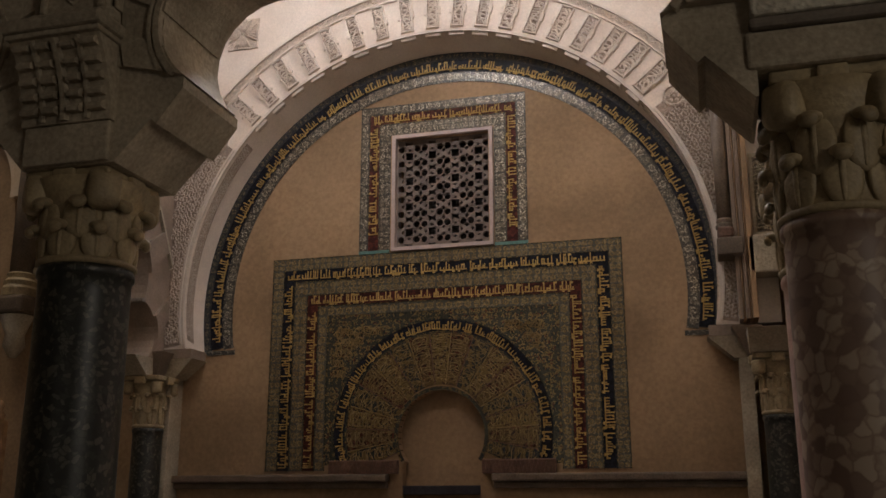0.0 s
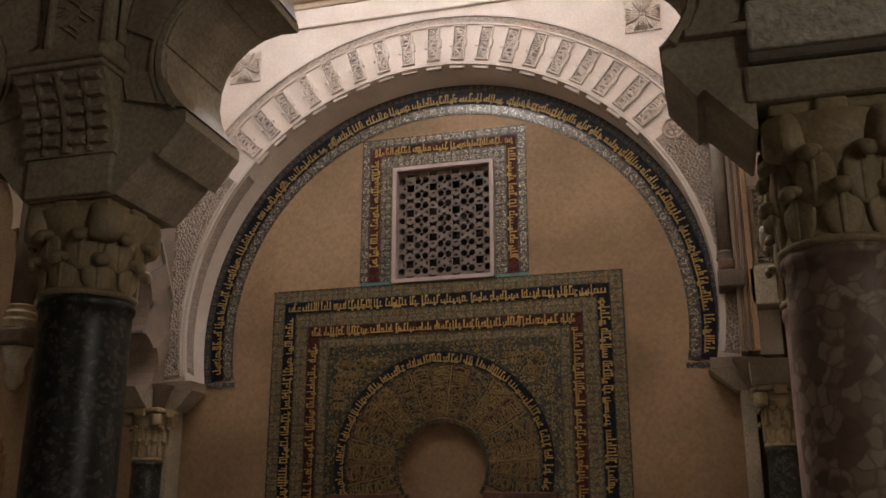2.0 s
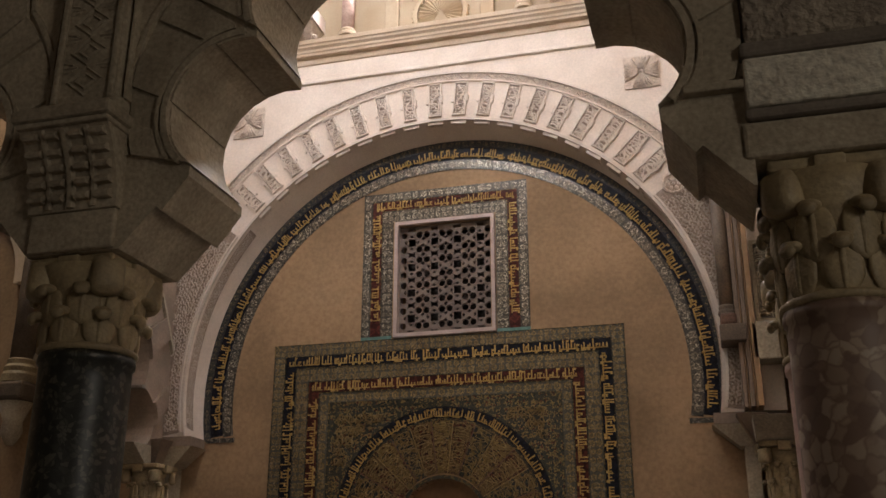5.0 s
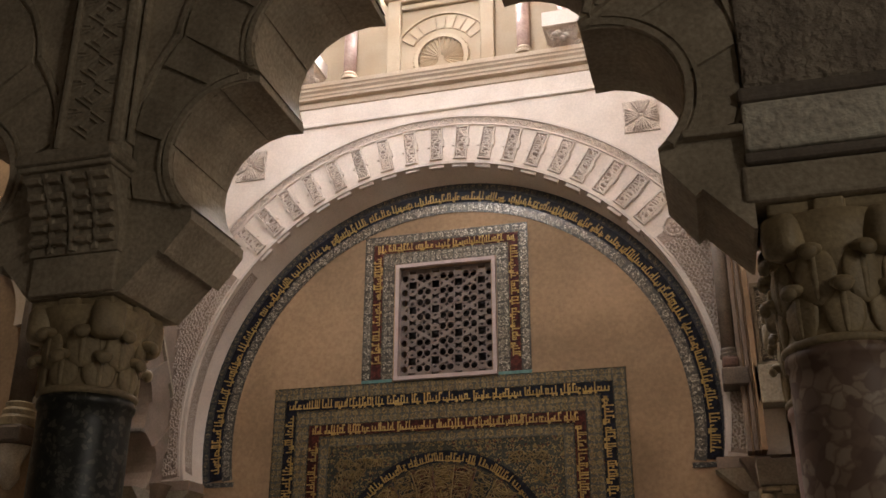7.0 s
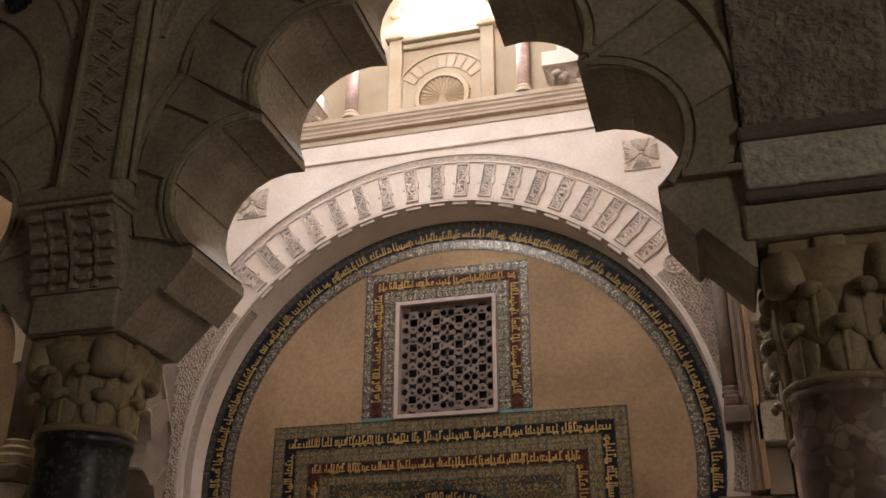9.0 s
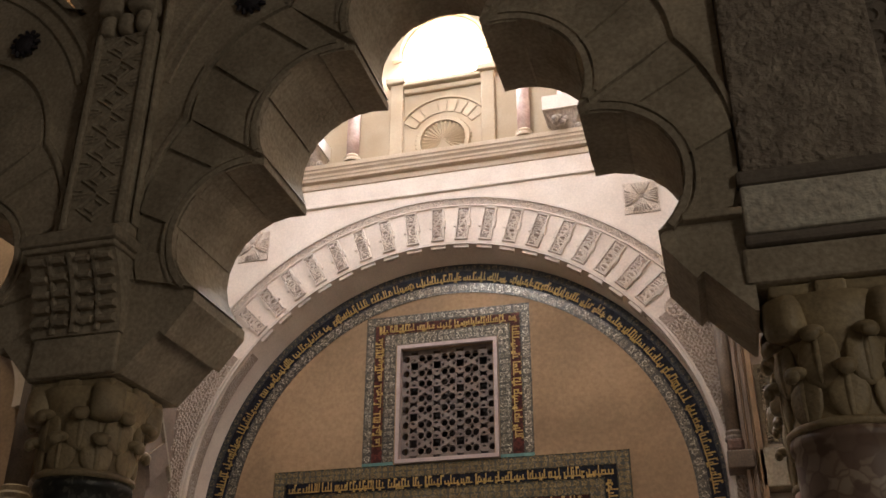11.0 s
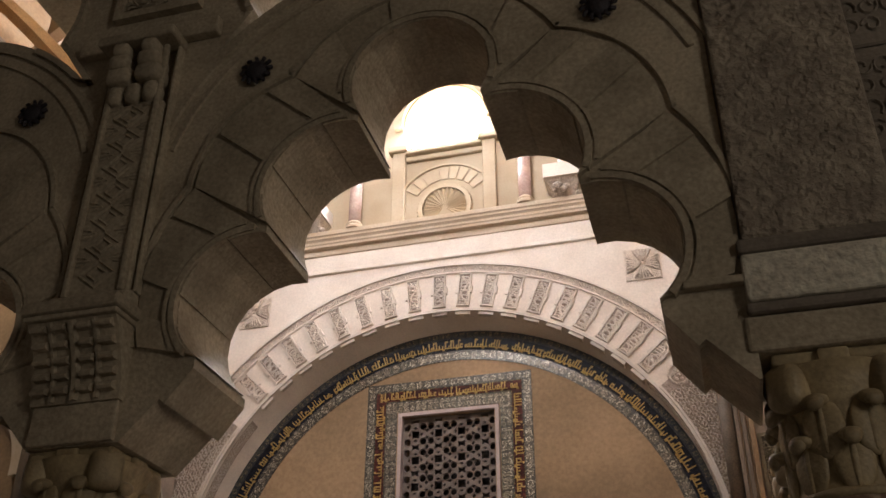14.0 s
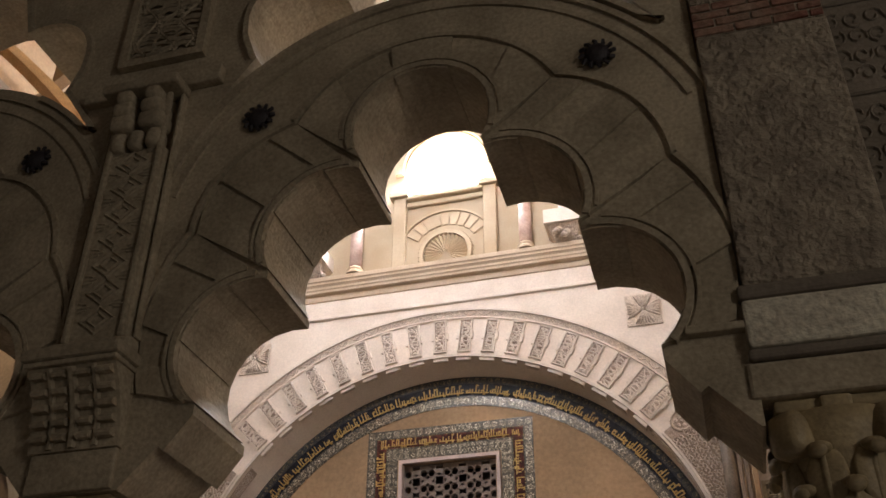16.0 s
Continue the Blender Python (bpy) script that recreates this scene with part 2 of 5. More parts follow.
# ---- mesh helpers ----


def part(name, bm, material, parent=None, label="", smooth=False):
    me = bpy.data.meshes.new(name)
    if smooth:
        for f in bm.faces:
            f.smooth = True
    bm.normal_update()
    bm.to_mesh(me)
    bm.free()
    me.materials.append(material)
    ob = new(name, me)
    if parent:
        ob.parent = parent
    if label:
        ob["label"] = label
    return ob


def thing(name, label, category, group="", kind="", at=(0, 0, 0)):
    ob = new(name)
    ob.empty_display_size = 0.1
    ob.location = at
    return tagged(ob, label, category, group, kind)


def box(bm, x0, x1, y0, y1, z0, z1):
    v = [bm.verts.new(p) for p in ((x0, y0, z0), (x1, y0, z0), (x1, y1, z0), (x0, y1, z0), (x0, y0, z1), (x1, y0, z1), (x1, y1, z1), (x0, y1, z1))]
    for f in ((0, 1, 5, 4), (1, 2, 6, 5), (2, 3, 7, 6), (3, 0, 4, 7), (4, 5, 6, 7), (3, 2, 1, 0)):
        bm.faces.new([v[i] for i in f])


def bbox(x0, x1, y0, y1, z0, z1, bevel=0.0):
    bm = bmesh.new()
    box(bm, x0, x1, y0, y1, z0, z1)
    if bevel:
        bmesh.ops.bevel(bm, geom=bm.edges[:], offset=bevel, segments=2, affect="EDGES", profile=0.5)
    return bm


def slab(loops, y0, y1, bevel=0.0):
    """A plate in the xz plane, from y0 to y1; the first loop is its outline, the others are holes."""
    bm = bmesh.new()
    es = []
    for lp in loops:
        vs = [bm.verts.new((x, y0, z)) for x, z in lp]
        es += [bm.edges.new((vs[i], vs[(i + 1) % len(vs)])) for i in range(len(vs))]
    bmesh.ops.triangle_fill(bm, edges=es, use_beauty=True, use_dissolve=False)
    faces = bm.faces[:]
    r = bmesh.ops.extrude_face_region(bm, geom=faces)
    vs = [g for g in r["geom"] if isinstance(g, bmesh.types.BMVert)]
    bmesh.ops.translate(bm, verts=vs, vec=(0, y1 - y0, 0))
    bmesh.ops.recalc_face_normals(bm, faces=bm.faces[:])
    return bm


def arc(cx, cz, r, a0, a1, n=24):
    """Points of an arc; angles in degrees from straight up, clockwise."""
    return [(cx + r * math.sin(radians(a0 + (a1 - a0) * i / n)), cz + r * math.cos(radians(a0 + (a1 - a0) * i / n))) for i in range(n + 1)]


def strip(bm, inner, outer, y0, y1):
    """A curved bar between two polylines of equal length."""
    n = len(inner)
    g = [[bm.verts.new((p[0], y, p[1])) for p in pl] for pl in (inner, outer) for y in (y0, y1)]
    a, b, c, d = g  # inner front, inner back, outer front, outer back
    for i in range(n - 1):
        bm.faces.new((a[i], a[i + 1], c[i + 1], c[i]))
        bm.faces.new((b[i + 1], b[i], d[i], d[i + 1]))
        bm.faces.new((a[i + 1], a[i], b[i], b[i + 1]))
        bm.faces.new((c[i], c[i + 1], d[i + 1], d[i]))
    bm.faces.new((a[0], c[0], d[0], b[0]))
    bm.faces.new((c[-1], a[-1], b[-1], d[-1]))
    return bm


def ring(cx, cz, r0, r1, a0, a1, y0, y1, n=48):
    bm = strip(bmesh.new(), arc(cx, cz, r0, a0, a1, n), arc(cx, cz, r1, a0, a1, n), y0, y1)
    bmesh.ops.recalc_face_normals(bm, faces=bm.faces[:])
    return bm


def tube(bm, pts, r, sides=5):
    """A round bar along points."""
    rows = []
    for i, p in enumerate(pts):
        p = Vector(p)
        d = (Vector(pts[min(i + 1, len(pts) - 1)]) - Vector(pts[max(i - 1, 0)])).normalized()
        u = d.cross(Vector((0, 1, 0)))
        u = u.normalized() if u.length > 1e-4 else Vector((1, 0, 0))
        w = d.cross(u)
        rows.append([bm.verts.new(p + r * (u * math.cos(k * math.tau / sides) + w * math.sin(k * math.tau / sides))) for k in range(sides)])
    for a, b in zip(rows, rows[1:]):
        for k in range(sides):
            bm.faces.new((a[k], a[(k + 1) % sides], b[(k + 1) % sides], b[k]))
    bm.faces.new(rows[0][::-1])
    bm.faces.new(rows[-1])


def lathe(profile, n=32, cx=0.0, cy=0.0, wob=None):
    """A turned body from (radius, z) pairs."""
    bm = bmesh.new()
    rows = []
    for r, z in profile:
        rows.append([bm.verts.new((cx + r * math.cos(k * math.tau / n), cy + r * math.sin(k * math.tau / n), z)) for k in range(n)])
    for a, b in zip(rows, rows[1:]):
        for k in range(n):
            bm.faces.new((a[k], a[(k + 1) % n], b[(k + 1) % n], b[k]))
    bm.faces.new(rows[0][::-1])
    bm.faces.new(rows[-1])
    return bm


def blob(bm, c, r, seg=8, rings=5):
    m = Matrix.Translation(c) @ Matrix.Diagonal((*r, 1))
    bmesh.ops.create_uvsphere(bm, u_segments=seg, v_segments=rings, radius=1.0, matrix=m)

# ---- plan ----
YW = 10.70          # plane of the mosaic wall
YF = 10.35          # front of the great arch
CX = -2.96           # middle of the great arch
RX, RZ = -2.89, 3.85  # centre of the mosaic ring inside it
YS, YB = 4.10, 4.70   # front and back of the arcade
AX, STEP = -1.30, 3.69  # centre of the near arch, distance of the columns
XL, XR = -6.95, 0.62    # sides of the chapel

# ---- setting ----
tagged(part("floor", bbox(-16, 9, -14, 14, -0.3, 0.0), FLOORM), "worn pale marble floor of the prayer hall", "floor", kind="structure")


def wall(name, loops, y0, y1, m, label):
    return tagged(part(name, slab(loops, y0, y1), m), label, "wall", kind="structure")


def rect(x0, x1, z0, z1):
    return [(x0, z0), (x1, z0), (x1, z1), (x0, z1)]


# mosaic wall: a plate with window and door openings
door_arch = arc(-2.95, 2.31, 0.506, -124, 124, 32)
door_hole = [(-3.40, 0.0)] + [(-3.40, 1.98)] + door_arch + [(-2.50, 1.98), (-2.50, 0.0)]
wall_mosaic = wall("wall_north", [[(-7.3, 0), (-3.40, 0)] + door_hole[1:-1] + [(-2.50, 0), (1.1, 0), (1.1, 7.4), (-7.3, 7.4)], rect(-3.52, -2.37, 4.51, 5.88)], YW, YW + 0.5, PLASTER,
                   "ochre plaster wall with a mosaic-framed horseshoe doorway")
# the front layer with the great horseshoe opening
great = arc(CX, 3.96, 3.12, -101, 101, 72)
spring = 3.36
front_outline = [(XL, spring), (great[0][0], spring)] + great + [(great[-1][0], spring), (XR + 0.13, spring), (XR + 0.13, 8.40), (XL, 8.40)]
wall_front = wall("wall_north_upper", [front_outline], YF, YW - 0.004, CREAM, "cream stucco wall over a great horseshoe arch")
# splay of the arch from the front opening to the mosaic ring
bm = bmesh.new()
a, b = arc(CX, 3.96, 3.115, -101, 101, 72), arc(RX, RZ, 3.105, -99, 99, 72)
va = [bm.verts.new((x, YF + 0.012, z)) for x, z in a]
vb = [bm.verts.new((x, YW - 0.006, z)) for x, z in b]
vc = [bm.verts.new((x, YW - 0.006, z)) for x, z in arc(CX, 3.96, 3.2, -101, 101, 72)]
for i in range(72):
    bm.faces.new((va[i], va[i + 1], vb[i + 1], vb[i]))
    bm.faces.new((vb[i], vb[i + 1], vc[i + 1], vc[i]))
tagged(part("arch_soffit", bm, CREAM, wall_front), "shaded plain soffit of the great arch")

# upper storey: string mouldings, cornice, lantern wall
part("string_moulding", bbox(XL, XR, YF - 0.04, YF + 0.02, 7.835, 7.88, 0.01), CREAM, wall_front)
cor = thing("cornice", "ochre painted stepped stone cornice", "cornice", kind="structure")
prof = [(0.0, 8.12), (-0.02, 8.125), (-0.026, 8.15), (-0.030, 8.20), (-0.095, 8.212), (-0.10, 8.24), (-0.115, 8.255), (-0.12, 8.285), (-0.15, 8.31), (-0.155, 8.335), (-0.175, 8.35), (-0.18, 8.405), (0.0, 8.405)]
bm = bmesh.new()
ra = [bm.verts.new((XL, YF + y, z)) for y, z in prof]
rb = [bm.verts.new((XR + 0.13, YF + y, z)) for y, z in prof]
for i in range(len(prof)):
    k = (i + 1) % len(prof)
    bm.faces.new((ra[i], ra[k], rb[k], rb[i]))
bm.faces.new(ra)
bm.faces.new(rb)
bmesh.ops.recalc_face_normals(bm, faces=bm.faces[:])
part("moulding", bm, CORNICE, cor)


def horseshoe(cx, cz, r, drop, n=28):
    return arc(cx, cz, r, -90 - drop, 90 + drop, n)


win = [(-3.44, 9.66)] + horseshoe(-2.90, 10.1, 0.58, 10) + [(-2.36, 9.66)]
lantern = wall("wall_lantern_north", [rect(XL, XR + 0.13, 8.40, 12.0), win], YF, YF + 0.4, PALE, "pale plaster lantern wall with an arched window")
tagged(part("window_pane", bbox(-3.7, -2.1, YF + 0.34, YF + 0.38, 9.5, 10.9), GLASS, lantern), "window glaring with daylight")
for nm, x0, x1 in (("wall_lantern_west", XL - 0.4, XL), ("wall_lantern_east", XR + 0.13, XR + 0.53)):
    bm = slab([rect(4.8, YF, 8.45, 12.0), rect(7.1, 8.1, 9.7, 10.7)], x0, x1)
    bm.transform(Matrix(((0, 1, 0, 0), (1, 0, 0, 0), (0, 0, 1, 0), (0, 0, 0, 1))))
    bmesh.ops.recalc_face_normals(bm, faces=bm.faces[:])
    tagged(part(nm, bm, PLASTER), "ochre plaster side wall of the lantern with a window", "wall", kind="structure")
# unseen wall, made this thick to keep window light off the lower chapel
wall("wall_lantern_south", [rect(XL, XR + 0.13, 8.6, 12.0), rect(-4.55, -1.45, 10.0, 11.2)], 4.02, 4.8, PALE, "unseen pale plaster lantern wall, its deep window limiting the light")
# the round hole is made up, above the added overhead lamp
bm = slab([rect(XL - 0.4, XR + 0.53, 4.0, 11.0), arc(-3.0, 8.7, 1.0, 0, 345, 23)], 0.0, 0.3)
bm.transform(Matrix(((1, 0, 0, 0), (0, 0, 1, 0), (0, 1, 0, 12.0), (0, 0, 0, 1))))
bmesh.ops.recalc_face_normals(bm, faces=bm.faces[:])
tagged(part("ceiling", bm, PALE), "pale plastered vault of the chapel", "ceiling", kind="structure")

# the right flank of the chapel
tagged(part("wall_east", bbox(1.0, 1.4, 4.75, YW + 0.5, 0, 8.45), CREAM), "cream stucco side wall of the chapel", "wall", kind="structure")
# hall round the camera, and the neighbouring chapel
tagged(part("wall_middle_chapel", bbox(-16, XL - 0.3, 10.9, 11.4, 0, 13), PLASTER), "ochre plaster wall of the neighbouring chapel", "wall", kind="structure")
tagged(part("wall_west", bbox(-16.4, -16, -14, 11.4, 0, 13), STONE), "plain stone end wall of the hall", "wall", kind="structure")
tagged(part("wall_hall_east", bbox(9, 9.4, -14, 11.4, 0, 13), STONE), "plain stone side wall of the hall", "wall", kind="structure")
tagged(part("wall_south", bbox(-16, 9, -14.4, -14, 0, 13), STONE), "plain stone back wall of the hall", "wall", kind="structure")
tagged(part("wall_behind_pier", bbox(0.995, 9, 4.3, 5.1, 3.3, 13), STONE_DARK), "stone wall behind the pier, shade in its colour", "wall", kind="structure")
tagged(part("ceiling_hall", bbox(-16.4, 9.4, -14.4, 4.2, 9.0, 9.3), WOOD), "dark timber ceiling of the hall", "ceiling", kind="structure")
tagged(part("ceiling_chapels", bbox(-16.4, XL - 0.4, 4.2, 11.4, 12.8, 13.1), PALE), "pale plaster vault of the neighbouring chapel", "ceiling", kind="structure")

# ---- the arcade ----
SPR = 3.28


def lobe(p, q, sag, n=10):
    """An arc from p to q that bulges by sag to the left of the way."""
    (x0, z0), (x1, z1) = p, q
    cx, cz = (x0 + x1) / 2, (z0 + z1) / 2
    c = math.hypot(x1 - x0, z1 - z0)
    nx, nz = -(z1 - z0) / c, (x1 - x0) / c
    r = (c * c / 4 + sag * sag) / (2 * sag)
    ox, oz = cx - nx * (r - sag), cz - nz * (r - sag)
    a0, a1 = math.atan2(z0 - oz, x0 - ox), math.atan2(z1 - oz, x1 - ox)
    while a1 > a0:
        a1 -= math.tau
    return [(ox + r * math.cos(a0 + (a1 - a0) * i / n), oz + r * math.sin(a0 + (a1 - a0) * i / n)) for i in range(n + 1)]


T1, T2, T3 = (1.20, 3.70), (0.87, 4.46), (0.37, 5.13)
SAG = (0.30, 0.25, 0.625)


def mirror(p):
    return (-p[0], p[1])


def blunt(p):
    """Lower edge of the flat end of a cusp."""
    return (p[0], p[1] - 0.045)


def lobes():
    """The lobed outline from the left springing over the top to the right."""
    left = lobe(mirror(T1), mirror(blunt(T2)), SAG[0]) + lobe(mirror(T2), mirror(blunt(T3)), SAG[1])
    top = lobe(mirror(T3), T3, SAG[2], 16)
    return left, top, [mirror(p) for p in left[::-1]]


def opening(cx):
    l, t, r = lobes()
    foot = [(-1.57, SPR), (-1.372, 3.495), (-1.338, 3.465), mirror((T1[0], T1[1] - 0.055))]
    pts = foot + l + t + r + [mirror(p) for p in foot[::-1]]
    return [(cx + x, z) for x, z in pts]


def upper_opening(cx):
    low = arc(0, 4.65, 1.80, -52, 52, 26)
    hi = [(1.14, 6.16), (1.21, 6.36)] + arc(0.82, 6.5, 0.40, 90, -25, 8) + arc(0, 6.95, 0.62, 60, -60, 10) + arc(-0.82, 6.5, 0.40, 25, -90, 8) + [(-1.21, 6.36), (-1.14, 6.16)]
    pts = low + hi
    pts = [p for i, p in enumerate(pts) if math.dist(p, pts[i - 1]) > 1e-4]
    return [(cx + x, z) for x, z in pts]


xs0, xs1 = AX - 2.5 * STEP, AX + STEP / 2 + 0.5
outline = [(xs0, SPR), *opening(AX - 2 * STEP), *opening(AX - STEP), *opening(AX), (AX + STEP / 2 - 0.26, SPR), (AX + STEP / 2 - 0.26, 8.6), (xs0, 8.6)]
arcade = tagged(part("wall_arcade", slab([outline, upper_opening(AX), upper_opening(AX - STEP), upper_opening(AX - 2 * STEP)], YS, YB), STONE),
                "grey-brown stone arcade with many-lobed arches", "arcade", kind="structure")


# ---- columns ----
def worn_leaf(w, ln, fat=1.0):
    """A leaf worn to a smooth swelling on the bell with a blunt knob at its tip."""
    bm = bmesh.new()
    blob(bm, (-0.006, 0, ln * 0.48), (0.026 * fat, w * 0.98, ln * 0.56), 12, 8)
    blob(bm, (0.008, 0, ln * 0.50), (0.018 * fat, w * 0.22, ln * 0.50), 8, 8)
    blob(bm, (0.034 * fat, 0, ln * 0.93), (0.050 * fat, w * 0.60, 0.028 * fat), 12, 8)
    blob(bm, (0.064 * fat, 0, ln * 0.85), (0.026 * fat, w * 0.46, 0.034 * fat), 12, 8)
    return bm


def capital(parent, h, r, half):
    """Worn leaf capital: bell, two rows of plain curled leaves, heavy corner scrolls, thin block with bosses."""
    k0 = r / 0.236
    part("bell", lathe([(r * 1.0, 0), (r * 1.05, 0.025), (r * 0.98, 0.05), (r * 0.97, h * 0.2), (r * 1.0, h * 0.45), (r * 1.14, h * 0.75), (r * 1.28, h * 0.90)], 28), CAPSTONE, parent, smooth=True)
    for row, (z0, rr, w, ln) in enumerate(((h * 0.05, r * 1.00, 0.088 * k0, h * 0.36), (h * 0.28, r * 1.05, 0.092 * k0, h * 0.38))):
        for k in range(8):
            a = (k + 0.5 * row) * math.tau / 8
            o = part("leaf", worn_leaf(w, ln, k0), CAPSTONE, parent, smooth=True)
            o.location, o.rotation_euler = (rr * math.cos(a), rr * math.sin(a), z0), (0, 0, a)
    for k in range(4):
        a = (k + 0.5) * math.tau / 4
        bm = bbox(-0.085, 0.065, -0.085, 0.085, -0.105, 0.10, 0.045)
        bm.transform(Matrix.Diagonal((k0, k0, k0, 1)))
        o = part("volute", bm, CAPSTONE, parent, smooth=True)
        o.location, o.rotation_euler = (half * 1.14 * math.cos(a), half * 1.14 * math.sin(a), h * 0.77), (0, 0, a)
    part("block", bbox(-half, half, -half, half, h * 0.91, h, 0.014), CAPSTONE, parent)
    for k in range(4):
        bm = bbox(half - 0.03, half + 0.03, -0.065, 0.065, h * 0.84, h - 0.004, 0.014)
        o = part("boss", bm, CAPSTONE, parent)
        o.rotation_euler = (0, 0, k * math.pi / 2)


def column(name, x, y, r, z_shaft, z_top, half, shaft, label, group):
    c = thing(name, label, "column", group, at=(x, y, 0))
    part("base", lathe([(r * 1.5, 0), (r * 1.5, 0.1), (r * 1.35, 0.14), (r * 1.4, 0.2), (r * 1.15, 0.24), (r * 1.2, 0.3), (r * 1.05, 0.32)], 32), CAPSTONE, c, smooth=False)
    part("shaft", lathe([(r, 0.32), (r * 1.01, 1.2), (r * 1.0, z_shaft - 0.14), (r * 1.0, z_shaft - 0.06), (r * 1.05, z_shaft - 0.05), (r * 1.06, z_shaft - 0.025), (r * 1.03, z_shaft)], 48), shaft, c, smooth=True)
    cap = part("capital", lathe([(r * 1.03, 0), (r * 1.09, 0.012), (r * 1.09, 0.028), (r * 1.02, 0.04)], 32), CAPSTONE, c, smooth=True)
    cap.location.z = z_shaft
    capital(cap, z_top - z_shaft, r, half)
    return c


column("marble_column", AX - STEP / 2 - 0.025, 4.38, 0.236, 2.78, SPR, 0.25, GREENB, "black-green marble column with a worn leaf capital", "arcade columns")
column("marble_column", AX + STEP / 2 + 0.043, 4.38, 0.236, 2.76, 3.40, 0.255, REDB, "red breccia marble column with a worn leaf capital", "arcade columns")
column("marble_column", AX - 1.5 * STEP, 4.38, 0.225, 2.80, SPR, 0.27, REDB, "red marble column of the arcade", "arcade columns")


# ---- writing bands: unread letters as plain gold bars ----
def script_bars(seed, length, height, gap=0.022):
    """Upright and lying bars along a line from 0 to length, as pairs of corner points."""
    rnd = random.Random(seed)
    out, s = [], 0.03
    while s < length - 0.04:
        run = s + rnd.uniform(0.10, 0.34)
        run = min(run, length - 0.02)
        out.append((s, run, 0.16 * height, 0.26 * height))
        q = s
        while q < run - 0.01:
            w = rnd.uniform(0.010, 0.016)
            h = rnd.choice((0.45, 0.55, 0.85, 0.9, 0.65)) * height
            out.append((q, q + w, 0.16 * height, h))
            if rnd.random() < 0.35:
                out.append((q, q + w * 2.4, h - 0.02, h))
            if rnd.random() < 0.25:
                out.append((q, q + w * 2.2, 0.02 * height, 0.20 * height))
            q += w + rnd.uniform(0.008, gap + 0.010)
        s = run + rnd.uniform(0.012, 0.04)
    return out


def bars_line(bm, seed, p, d, up, length, height, y):
    """Bars along the direction d from p, rising along up, in the wall plane y."""
    for s0, s1, h0, h1 in script_bars(seed, length, height):
        vs = []
        for yy in (y - 0.008, y):
            for s, h in ((s0, h0), (s1, h0), (s1, h1), (s0, h1)):
                vs.append(bm.verts.new((p[0] + d[0] * s + up[0] * h, yy, p[1] + d[1] * s + up[1] * h)))
        for f in ((0, 1, 2, 3), (4, 5, 1, 0), (5, 6, 2, 1), (6, 7, 3, 2), (7, 4, 0, 3)):
            bm.faces.new([vs[i] for i in f])


def bars_arc(bm, seed, cx, cz, r, a0, a1, height, y):
    for s0, s1, h0, h1 in script_bars(seed, radians(a1 - a0) * r, height):
        vs = []
        for yy in (y - 0.008, y):
            for s, h in ((s0, h0), (s1, h0), (s1, h1), (s0, h1)):
                a = radians(a0) + s / r
                vs.append(bm.verts.new((cx + (r + h) * math.sin(a), yy, cz + (r + h) * math.cos(a))))
        for f in ((0, 1, 2, 3), (4, 5, 1, 0), (5, 6, 2, 1), (6, 7, 3, 2), (7, 4, 0, 3)):
            bm.faces.new([vs[i] for i in f])


def portal(x0, x1, z0, z1, w):
    """A three-sided band: up, across, down."""
    return [(x0, z0), (x0, z1), (x1, z1), (x1, z0), (x1 - w, z0), (x1 - w, z1 - w), (x0 + w, z1 - w), (x0 + w, z0)]


def flower(bm, x, z, r, y):
    """A six-petalled tessera flower lying on the plane y."""
    n = 12
    lo = [bm.verts.new((x + r * 0.42 * math.cos(k * math.tau / n), y - 0.003, z + r * 0.42 * math.sin(k * math.tau / n))) for k in range(n)]
    hi = [bm.verts.new((x + r * (0.95 if k % 2 else 0.66) * math.cos(k * math.tau / n), y - 0.003, z + r * (0.95 if k % 2 else 0.66) * math.sin(k * math.tau / n))) for k in range(n)]
    for k in range(n):
        bm.faces.new((lo[k], lo[(k + 1) % n], hi[(k + 1) % n], hi[k]))
    bm.faces.new([bm.verts.new((x + r * 0.2 * math.cos(k * math.tau / 6), y - 0.003, z + r * 0.2 * math.sin(k * math.tau / 6))) for k in range(6)])


def flowers_line(bm, a, b, r, y, pitch):
    d = math.dist(a, b)
    n = max(1, round(d / pitch))
    for k in range(n):
        t = (k + 0.5) / n
        flower(bm, a[0] + (b[0] - a[0]) * t, a[1] + (b[1] - a[1]) * t, r, y)


def flowers_portal(x0, x1, z0, z1, w, y, parent, m):
    bm = bmesh.new()
    h = w / 2
    for a, b in (((x0 + h, z0), (x0 + h, z1 - w)), ((x0, z1 - h), (x1, z1 - h)), ((x1 - h, z1 - w), (x1 - h, z0))):
        if w > 0.13:
            for o in (-w * 0.22, w * 0.22):
                k = (o, 0) if a[0] == b[0] else (0, o)
                flowers_line(bm, (a[0] + k[0], a[1] + k[1]), (b[0] + k[0], b[1] + k[1]), w * 0.24, y, w * 0.52)
        else:
            flowers_line(bm, a, b, w * 0.42, y, w * 0.9)
    tagged(part("flower_band", bm, m, parent), "rows of small mosaic flowers", kind="stuff")


